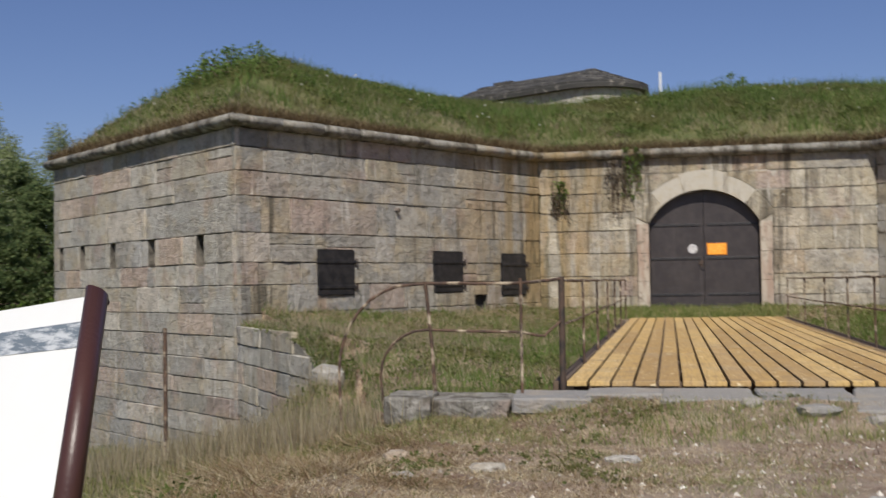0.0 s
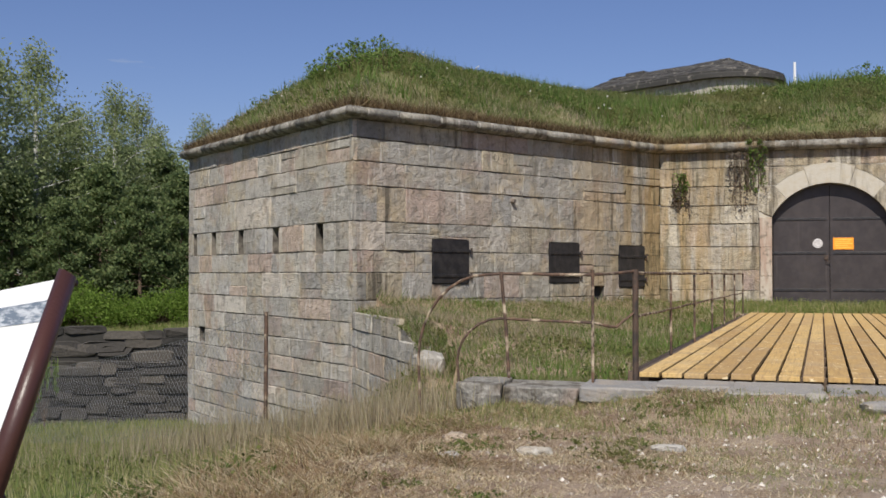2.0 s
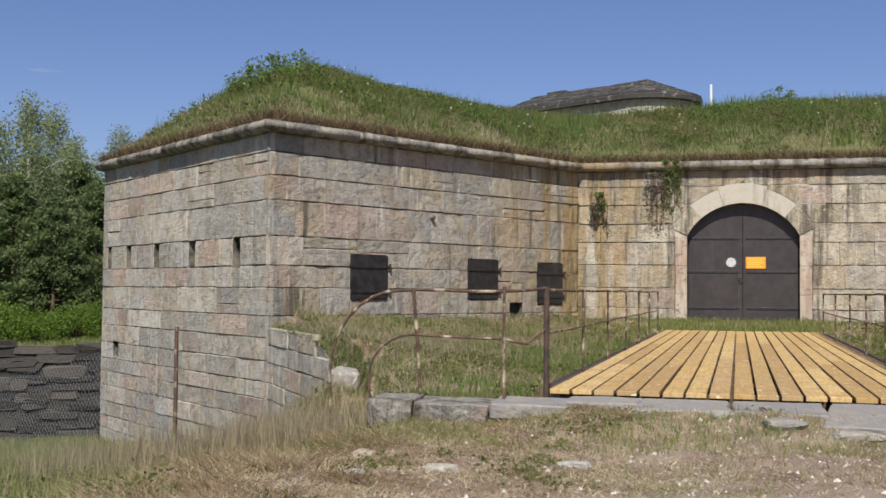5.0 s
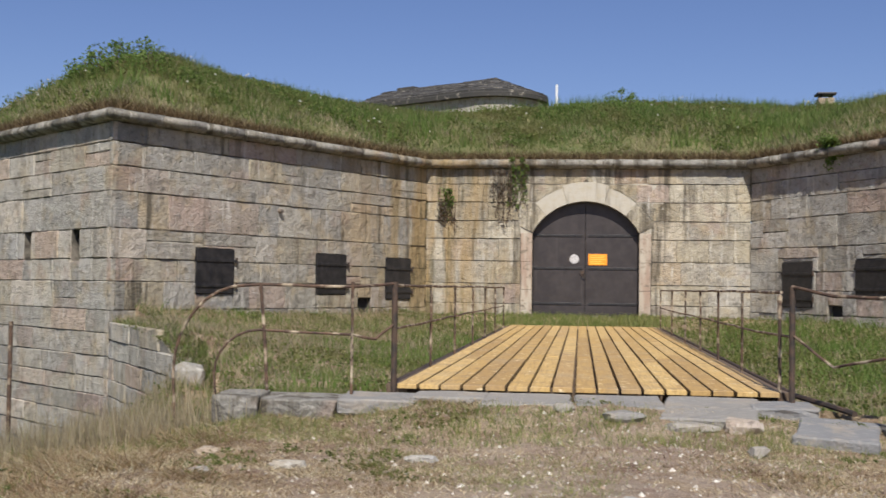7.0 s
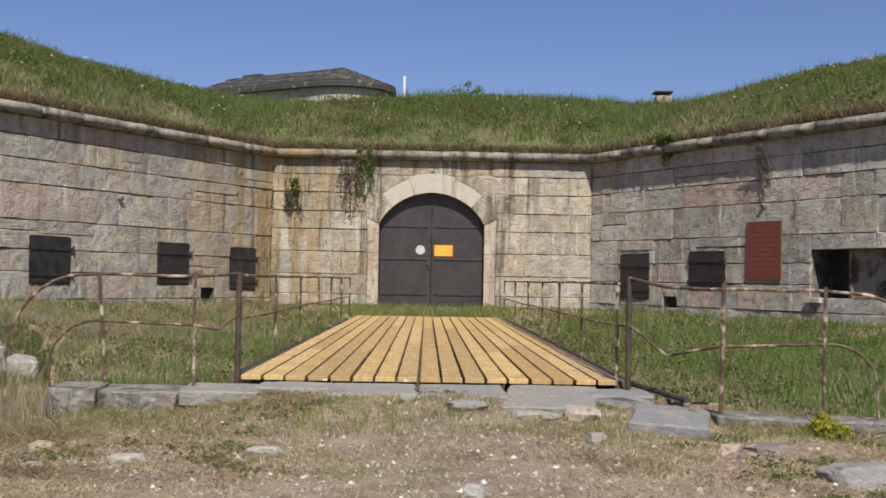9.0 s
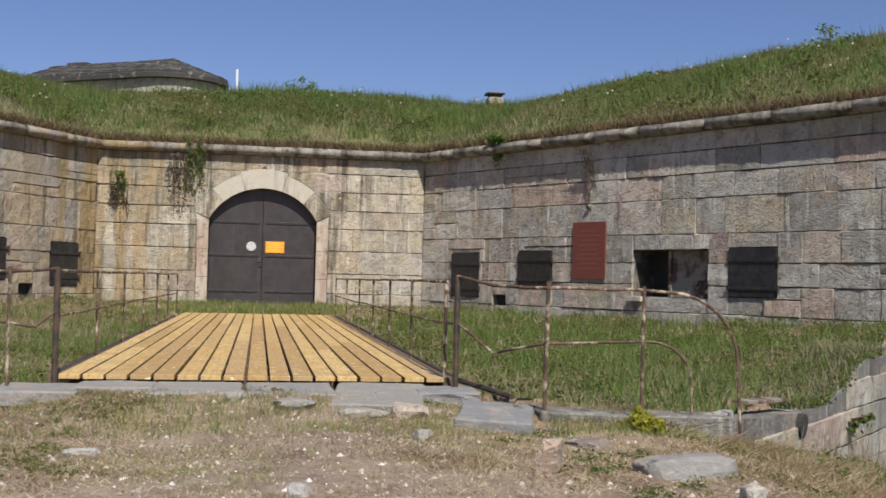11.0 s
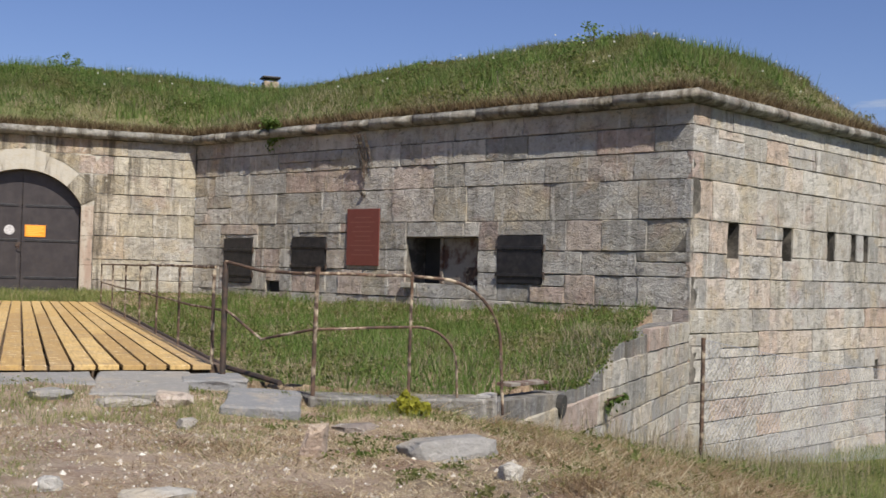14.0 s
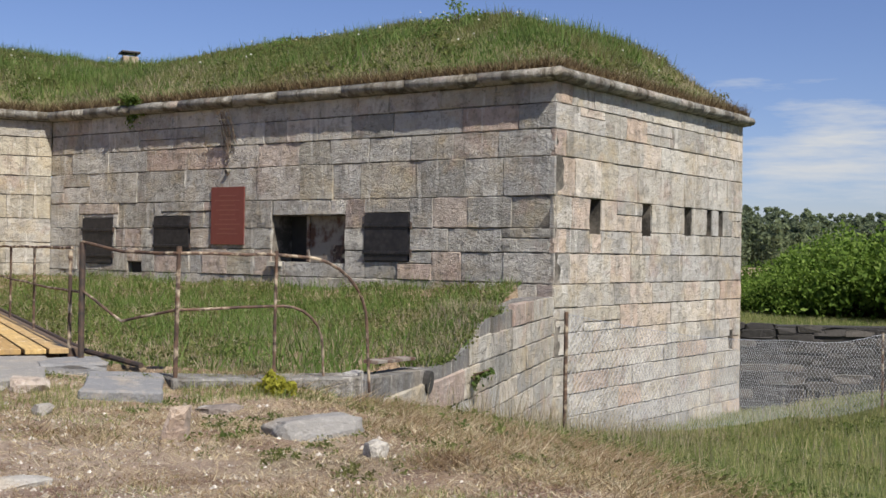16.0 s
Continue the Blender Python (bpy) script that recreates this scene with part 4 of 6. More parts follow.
def bend(a, b, n=8):
    """A quarter turn from a, heading along the line in plan, down to b."""
    out = []
    for k in range(1, n + 1):
        t = k / n * math.pi / 2
        s = math.sin(t)
        out.append((a[0] + (b[0] - a[0]) * s, a[1] + (b[1] - a[1]) * s, b[2] + (a[2] - b[2]) * math.cos(t)))
    return out


def rail_run(pts, rng, sag=0.01):
    """A bar that wavers a little between its points."""
    out = [pts[0]]
    for a, b in zip(pts, pts[1:]):
        for k in (1, 2, 3):
            t = k / 3
            w = sag if k < 3 else 0
            out.append(tuple(a[i] + (b[i] - a[i]) * t + (rng.uniform(-w, w) if i else rng.uniform(-w, w) * 0.5) for i in range(3)))
    return out


def railing_left():
    rng = random.Random(31)
    r = thing("railing", pose(0, 0, 0), "bent rusty iron railing along the bridge and kerb", "railing", "bridge railings")
    x = -2.04
    ys = [12.42, 15.5, 18.5, 21.6, 24.4, 27.3, 30.3]
    part("gate_post", tube_bm([(x, 12.42, -0.25), (x, 12.42, 1.12)], 0.034, 10), M_IRON, r, "thick dark iron end post")
    for y in ys[1:]:
        post(r, x, y, -0.3, 1.05, 0.022)
    part("top_rail", tube_bm(rail_run([(x, y, 1.08) for y in ys], rng), 0.017), M_RUST, r)
    part("middle_rail", tube_bm(rail_run([(x, y, 0.6) for y in ys], rng), 0.0145), M_RUST, r)
    p2, p1 = (-2.42, 11.95), (-3.42, 12.0)
    post(r, p2[0], p2[1], -0.2, 1.08, 0.02)
    post(r, p1[0] + 0.07, p1[1], -0.12, 1.06, 0.024, lean=-0.09)
    top = rail_run([(x, 12.42, 1.1), (*p2, 1.06), (-2.9, 11.97, 1.06), (*p1, 1.07)], rng)
    part("top_rail", tube_bm(top + [(-3.6, 12.0, 1.06)] + bend((-3.6, 12.0, 1.06), (-4.42, 12.05, 0.12)) + [(-4.4, 12.05, -0.4)], 0.017), M_RUST, r)
    mid = rail_run([(x, 12.42, 0.66), (-2.2, 12.15, 0.5), (*p2, 0.55), (*p1, 0.58)], rng)
    part("middle_rail", tube_bm(mid + [(-3.45, 12.0, 0.58)] + bend((-3.45, 12.0, 0.58), (-3.93, 11.95, 0.1), 6) + [(-3.9, 11.95, -0.25)], 0.0145), M_RUST, r)
    return r


def railing_right():
    rng = random.Random(32)
    r = thing("railing", pose(0, 0, 0), "bent rusty iron railing along the bridge and kerb", "railing", "bridge railings")
    x = 2.16
    ys = [12.13, 15.8, 18.5, 21.2, 24.2, 27.7, 31.6]
    part("gate_post", tube_bm([(x, 12.13, -0.25), (x, 12.13, 1.12)], 0.032, 10), M_IRON, r, "thick dark iron end post")
    post(r, x - 0.02, 12.75, -0.3, 1.0, 0.026)
    for y in ys[1:]:
        post(r, x, y, -0.3, 1.03, 0.022)
    part("top_rail", tube_bm(rail_run([(x, 12.75, 1.06)] + [(x, y, 1.06) for y in ys[1:]], rng), 0.017), M_RUST, r)
    part("middle_rail", tube_bm(rail_run([(x, 12.13, 0.6)] + [(x, y, 0.57) for y in ys[1:]], rng), 0.0145), M_RUST, r)
    p2, p3 = (2.86, 11.0), (3.86, 11.0)
    post(r, p2[0], p2[1], -0.3, 1.06, 0.028, lean=0.02)
    post(r, p3[0], p3[1], -0.3, 1.03, 0.022, lean=0.01)
    top = rail_run([(x, 12.13, 1.12), (2.45, 11.6, 1.03), (*p2, 1.02), (3.4, 11.0, 1.02), (*p3, 1.02)], rng, 0.006)
    part("top_rail", tube_bm(top + [(4.15, 11.0, 1.0)] + bend((4.15, 11.0, 1.0), (4.83, 10.9, 0.3)) + [(4.86, 10.88, -0.4)], 0.017), M_RUST, r)
    mid = rail_run([(x, 12.13, 0.62), (2.46, 11.6, 0.33), (*p2, 0.47), (*p3, 0.5)], rng, 0.004)
    part("middle_rail", tube_bm(mid + [(3.95, 11.0, 0.5)] + bend((3.95, 11.0, 0.5), (4.36, 10.95, 0.1), 6) + [(4.38, 10.95, -0.35)], 0.0145), M_RUST, r)
    return r


railing_left()
railing_right()

# ---------------------------------------------------------------- stones


def rock_bm(sx, sy, sz, rng, cuts=2, rough=0.12):
    """A broken lump: flat breaks between a few dozen corners, roughened."""
    bm = bmesh.new()
    for k in range(16 + 6 * cuts):
        p = Vector((rng.gauss(0, 1), rng.gauss(0, 1), rng.gauss(0, 1))).normalized()
        p = Vector(tuple(math.copysign(abs(c) ** 0.6, c) for c in p)) * 0.5 * rng.uniform(0.9, 1.05)
        bm.verts.new((p.x, p.y, p.z))
    res = bmesh.ops.convex_hull(bm, input=bm.verts)
    bmesh.ops.delete(bm, geom=[g for g in res["geom_interior"] if isinstance(g, bmesh.types.BMVert)], context="VERTS")
    bmesh.ops.subdivide_edges(bm, edges=bm.edges, cuts=1, use_grid_fill=True)
    off = Vector((rng.uniform(-50, 50), rng.uniform(-50, 50), rng.uniform(-50, 50)))
    for v in bm.verts:
        p = v.co * (1 + noise.noise(v.co * 5 + off) * rough * 0.8)
        v.co = Vector((p.x * sx, p.y * sy, p.z * sz))
    return bm


def slab(name, x0, x1, y0, y1, ztop, thick, rng, label, tilt=(0, 0, 0), mat=None, group="kerb stones", rough=1.0):
    bm = box_bm(-(x1 - x0) / 2, (x1 - x0) / 2, -(y1 - y0) / 2, (y1 - y0) / 2, -thick, 0)
    bmesh.ops.subdivide_edges(bm, edges=bm.edges, cuts=3, use_grid_fill=True)
    off = Vector((rng.uniform(-50, 50), rng.uniform(-50, 50), 0))
    for v in bm.verts:
        v.co += Vector((noise.noise(v.co * 2.5 + off), noise.noise(v.co * 2.5 - off), noise.noise(v.co * 3 + off * 2) * 0.3)) * 0.035 * rough
        v.co += Vector((noise.noise(v.co * 9 + off), noise.noise(v.co * 9 - off), noise.noise(v.co * 9 + off * 2) * 0.3)) * 0.012 * rough
    bmesh.ops.bevel(bm, geom=[e for e in bm.edges if e.calc_face_angle(0) > 0.9], offset=0.018, segments=1, affect="EDGES")
    ob = part(name, bm, mat or M_KERB)
    ob.matrix_world = pose((x0 + x1) / 2, (y0 + y1) / 2, ztop, *tilt)
    return tagged(ob, label, "stone", group)


_rng = random.Random(41)
slab("kerb_block", -3.78, -3.3, 11.4, 12.1, -0.07, 0.45, _rng, "rough-hewn grey granite kerb block in dry grass", (0, 0, 4), M_COPING, rough=2.2)
slab("kerb_block", -3.35, -2.5, 11.55, 12.2, -0.11, 0.4, _rng, "rough-hewn grey granite kerb block in dry grass", (1, 0, 1), M_COPING, rough=2.0)
slab("kerb_slab", -2.5, -1.7, 11.45, 12.35, -0.085, 0.16, _rng, "flat pale granite slab at the bridge foot", (0, 1, 5))
slab("kerb_slab", -1.75, -0.98, 11.8, 12.44, -0.07, 0.16, _rng, "flat pale granite slab at the bridge foot", (0, 0, 0))
slab("kerb_slab", -1.0, -0.1, 11.45, 12.44, -0.08, 0.16, _rng, "flat pale granite slab at the bridge foot", (1, 0, -1))
slab("kerb_slab", -0.06, 0.84, 11.5, 12.44, -0.08, 0.16, _rng, "flat pale granite slab at the bridge foot", (1.5, 0, 1))
slab("kerb_slab", 0.82, 1.75, 11.0, 12.4, -0.1, 0.16, _rng, "flat bluish granite slab at the bridge foot", (3.5, 0, -8))
slab("kerb_slab", 1.7, 2.35, 11.6, 12.3, -0.08, 0.2, _rng, "flat bluish granite slab at the bridge foot", (1, 0, -4))
slab("kerb_slab", 2.0, 2.75, 10.5, 11.5, -0.2, 0.12, _rng, "tilted bluish granite slab below the railing post", (4, 2, -14))
slab("kerb_block", 2.8, 3.7, 10.85, 11.4, -0.2, 0.35, _rng, "sunken grey granite kerb block under the railing", (0, 2, -2), M_RETAIN)
slab("kerb_block", 3.7, 4.75, 10.8, 11.3, -0.22, 0.45, _rng, "sunken grey granite kerb block under the railing", (0, 1, 4), M_RETAIN)


def loose(x, y, sx, sy, sz, rng, label, rot=0.0, tilt=0.0, mat=None, sink=0.35, cuts=3):
    ob = part("stone", rock_bm(sx, sy, sz, rng, cuts, 0.16), mat or M_KERB, smooth=False)
    ob.matrix_world = pose(x, y, float(ground_z(x, y)) + sz * (0.5 - sink), tilt, tilt * 0.5, rot)
    return tagged(ob, label, "stone", "loose stones")


loose(0.42, 11.1, 0.42, 0.3, 0.12, _rng, "flat pale stone in trodden earth", 20)
loose(1.02, 10.9, 0.55, 0.26, 0.1, _rng, "flat pale stone in trodden earth", 6)
loose(1.5, 10.95, 0.4, 0.34, 0.16, _rng, "white angular stone in dry grass", -12, 8, M_PALE)
loose(-0.16, 11.3, 0.2, 0.2, 0.12, _rng, "small grey stone by the kerb", 30)
loose(1.5, 9.95, 0.17, 0.17, 0.14, _rng, "small bluish stone on the path", 10)
loose(2.25, 8.3, 0.34, 0.14, 0.34, _rng, "leaning pinkish stone shard in dry grass", 25, 20, M_PALE, 0.2)
loose(3.28, 8.3, 0.82, 0.5, 0.3, _rng, "large pale-topped granite boulder in dry grass", 8, -4, M_KERB, 0.42, 5)
loose(3.28, 7.1, 0.17, 0.15, 0.16, _rng, "small white stone in dry grass", 0, 0, M_PALE, 0.2)
loose(0.33, 7.55, 0.16, 0.13, 0.13, _rng, "small pinkish stone on the path", 0, 0, M_PALE, 0.25)
loose(3.0, 9.9, 0.42, 0.3, 0.12, _rng, "flat grey stone sunk in the grass", 15, 0, M_RETAIN, 0.5)
loose(-2.3, 8.9, 0.32, 0.16, 0.1, _rng, "small pale stone in dry grass", 8, 0, M_PALE)
loose(-2.9, 8.4, 0.25, 0.15, 0.1, _rng, "small pale stone in dry grass", 0, 0, M_PALE)
loose(-1.3, 9.3, 0.3, 0.14, 0.08, _rng, "small pale stone in dry grass", -8, 0, M_PALE)
loose(-3.2, 9.6, 0.22, 0.2, 0.12, _rng, "small pale stone in dry grass", 0, 0, M_PALE)
loose(0.95, 7.2, 0.5, 0.28, 0.1, _rng, "flat pale stone on the path", 0, 0, M_PALE, 0.5)

boulder = part("boulder", rock_bm(0.6, 0.55, 0.5, _rng, 3, 0.14), M_GREY, smooth=False)
boulder.matrix_world = pose(-6.55, 18.55, -0.5, 6, 8, 30)
tagged(boulder, "rounded grey boulder at the end of the bank wall", "stone")

# gravel and stone chips
_rng = random.Random(43)
gvv, gff = [], []
chip_at = [(_rng.uniform(-3.6, 4.6) if _rng.random() < 0.45 else _rng.gauss(0.6, 1.5), _rng.uniform(4.5, 11.4)) for k in range(5200)]
chip_z = ground_z([p[0] for p in chip_at], [p[1] for p in chip_at])
for k, (x, y) in enumerate(chip_at):
    s = _rng.choice((0.008, 0.009, 0.012, 0.014, 0.018, 0.03 if _rng.random() < 0.4 else 0.012))
    z = chip_z[k]
    b = len(gvv)
    rot = _rng.uniform(0, 6.28)
    for q in range(5):
        a = rot + q * math.tau / 5
        gvv.append((x + math.cos(a) * s * _rng.uniform(0.7, 1.4), y + math.sin(a) * s * _rng.uniform(0.7, 1.2), z - 0.005))
    gvv.append((x, y, float(z) + s * _rng.uniform(0.5, 0.9)))
    for q in range(5):
        gff.append((b + q, b + (q + 1) % 5, b + 5))
chips = mesh_ob("gravel", gvv, gff, M_CHIP)
tagged(chips, "scattered pale stone chips on trodden earth", "gravel", kind="stuff")


def head_at(profile, s):
    for (s0, z0), (s1, z1) in zip(profile, profile[1:]):
        if s <= s1:
            return z0 + (z1 - z0) * (s - s0) / (s1 - s0)
    return profile[-1][1]


def retaining(name, a, b, profile, low, label):
    """A bank wall of coursed granite from a to b with an uneven head."""
    m, length = wall_frame(a, b)
    pr = [(0, low), (length, low)] + [(s * length, z - 0.08) for s, z in reversed(profile)]
    bm = bmesh.new()
    vs = [[bm.verts.new((u, y, z)) for u, z in pr] for y in (0.035, 0.45)]
    bm.faces.new(vs[0])
    bm.faces.new(list(reversed(vs[1])))
    for q in range(len(pr)):
        w = (q + 1) % len(pr)
        bm.faces.new((vs[0][q], vs[0][w], vs[1][w], vs[1][q]))
    w = part(name, bm, M_RETAIN)
    w.matrix_world = m
    tagged(w, label, "retaining wall", kind="structure")
    return w, length


BANK_HEAD = [(0, -0.22), (0.24, -0.36), (0.34, -0.37), (0.42, -0.19), (0.51, 0.12), (0.6, 0.14), (0.845, 0.3), (1.0, 0.27)]
BANK_HEAD_L = [(0, 0.2), (0.28, 0.2), (0.54, 0.16), (0.74, 0.06), (0.88, -0.22), (1.0, -0.7)]
wall_rl = retaining("retaining_wall", LC, BANK_L, BANK_HEAD_L, -3.6, "weathered granite bank wall running out from the bastion corner")
wall_rr = retaining("retaining_wall", (4.7, 10.95), RC, BANK_HEAD, -3.6, "weathered granite bank wall beside the kerb")

# drain in the right bank wall, a solid plug with the mouth's shade as its colour, and an old plank above it
drain = part("drain_pipe", tube_bm([(2.85, -0.035, -0.6), (2.85, 0.3, -0.57)], 0.15, 14), M_DARK)
drain.matrix_world = wall_rr[0].matrix_world.copy()
tagged(drain, "solid plug coloured near-black as the shaded drain mouth in the bank wall", "drain")
plank = part("old_plank", box_bm(-0.75, 0.75, -0.09, 0.09, -0.02, 0.02, 0.006), M_BOARD)
plank.matrix_world = pose(5.95, 12.75, -0.26, 3, 3, 47)
tagged(plank, "weathered grey plank lying on the grass bank", "plank")

# ---------------------------------------------------------------- far moat walls


def scarp(name, pts, zlow, ztop, seed, label):
    rng = random.Random(seed)
    for i, (a, b) in enumerate(zip(pts, pts[1:])):
        m, length = wall_frame(a, b)
        w = part(name, box_bm(0, length, 0.05, 1.2, zlow, ztop - 0.05), M_DARK)
        w.matrix_world = m
        tagged(w, label, "rubble wall", kind="structure")
        v, f = [], []
        z = zlow
        while z < ztop - 0.1:
            h = rng.uniform(0.25, 0.5)
            u = rng.uniform(-0.6, 0)
            while u < length:
                wd = rng.uniform(0.6, 1.9)
                h2 = min(h * rng.uniform(0.75, 1.1), ztop + 0.1 - z)
                b0 = len(v)
                dz = rng.uniform(-0.16, 0.16)
                pr = [(0.02, 0.1), (0.14, 0.02), (0.8, 0.0), (0.98, 0.15), (1.0, 0.8), (0.86, 0.98), (0.2, 1.0), (0.0, 0.82)]
                out = [(u + wd * (x + rng.uniform(-0.05, 0.05)), z + dz + h2 * (y + rng.uniform(-0.06, 0.06))) for x, y in pr]
                cu, cz = u + wd / 2, z + dz + h2 / 2
                v += [(x, 0.06, y) for x, y in out]
                v += [(cu + (x - cu) * 0.9, -0.03 + rng.uniform(-0.05, 0.05), cz + (y - cz) * 0.9) for x, y in out]
                f += [(b0 + q, b0 + (q + 1) % 8, b0 + 8 + (q + 1) % 8, b0 + 8 + q) for q in range(8)]
                f.append(tuple(b0 + 8 + q for q in range(8)))
                u += wd * 0.93
            z += h * 0.93
        s = mesh_ob("rubble_stones", v, f, M_RUBBLE_ISLAND, w, "dark rough rubble stones")
        s["kind"] = "stuff"


_m = Mat("rubble_island", 0.92)
_c = _m.ramp(_m.island(), (0.0, (0.024, 0.022, 0.02)), (0.4, (0.05, 0.044, 0.039)), (0.8, (0.078, 0.069, 0.059)), (1.0, (0.13, 0.112, 0.092)))
_c = _m.mix(_m.mask(_m.noise(9, 6, rough=0.75), 0.35, 0.75), _m.mix(0.5, _c, (0.03, 0.03, 0.03)), _c)
M_RUBBLE_ISLAND = _m.done(_c, _m.noise(7, 7), 0.9, 0.06)
scarp("moat_wall", [(-45.0, 28.0), (-12.0, 47.0)], -6.6, -1.2, 61, "dark mossy rubble wall on the far side of the moat")
scarp("moat_wall", [(19.0, 38.7), (50.0, 22.0)], -6.6, -1.42, 62, "dark rubble wall on the far side of the moat")

# ---------------------------------------------------------------- fence


def chain_fence(pts, tops, height, label, posts, wire_r):
    fence = thing("wire_fence", pose(0, 0, 0), label, "fence", "moat fences")
    v, f = [], []

    def wire(a, b, r):
        a, b = Vector(a), Vector(b)
        d = (b - a).normalized()
        s = d.cross(Vector((0.3, 0.9, 0.1))).normalized() * r
        t = d.cross(s).normalized() * r
        k = len(v)
        for p in (a, b):
            v.extend([tuple(p + s), tuple(p - s * 0.5 + t * 0.87), tuple(p - s * 0.5 - t * 0.87)])
        for q in range(3):
            w = (q + 1) % 3
            f.append((k + q, k + w, k + 3 + w, k + 3 + q))

    acc = [0.0]
    for a, b in zip(pts, pts[1:]):
        acc.append(acc[-1] + math.hypot(b[0] - a[0], b[1] - a[1]))
    total = acc[-1]

    def at(u, h):
        u = min(max(u, 0), total)
        i = max(k for k in range(len(pts)) if acc[k] <= u + 1e-6)
        i = min(i, len(pts) - 2)
        t = (u - acc[i]) / (acc[i + 1] - acc[i])
        top = tops[i] + (tops[i + 1] - tops[i]) * t - 0.12 * math.sin(math.pi * t)
        return (pts[i][0] + (pts[i + 1][0] - pts[i][0]) * t, pts[i][1] + (pts[i + 1][1] - pts[i][1]) * t, top - height + h)

    cell = 0.12
    u = -height
    while u < total:
        for s in (1, -1):
            u0, u1, h0, h1 = u, u + height, 0.0, height
            if u0 < 0:
                h0, u0 = -u0, 0.0
            if u1 > total:
                h1, u1 = height - (u1 - total), total
            if h1 - h0 > 0.05:
                m = 3
                for k in range(m):
                    ta, tb = k / m, (k + 1) / m
                    ha, hb = h0 + (h1 - h0) * ta, h0 + (h1 - h0) * tb
                    if s > 0:
                        wire(at(u0 + (u1 - u0) * ta, ha), at(u0 + (u1 - u0) * tb, hb), wire_r)
                    else:
                        wire(at(u0 + (u1 - u0) * ta, height - ha), at(u0 + (u1 - u0) * tb, height - hb), wire_r)
        u += cell
    n = int(total / 0.5)
    for k in range(n):
        wire(at(total * k / n, height), at(total * (k + 1) / n, height), wire_r * 2)
    mesh = mesh_ob("wire_mesh", v, f, M_WIRE, fence, "diamond mesh of grey wire")
    mesh["kind"] = "stuff"
    for i in posts:
        x, y = pts[i]
        part("post", tube_bm([(x, y, tops[i] - height - 0.5), (x, y, tops[i] + 0.03)], 0.03), M_RUST, fence, "thin rusty iron post")
    return fence


chain_fence([(8.8, 13.2), (17.4, 17.9), (20.6, 18.3), (26.0, 17.5)], [0.25, -0.64, -0.6, -0.3], 1.6, "sagging chain-link fence on rusty posts in the grass", (0, 2), 0.0026)
chain_fence([(-7.45, 14.24), (-15.5, 19.5), (-22.0, 22.0)], [0.51, -0.9, -1.2], 1.5, "sagging chain-link fence on rusty posts in the grass", (0,), 0.0018)

# ---------------------------------------------------------------- things on the roof
AX = Vector((-0.846, 0.533))
TP = Vector((-4.35, 57.0))


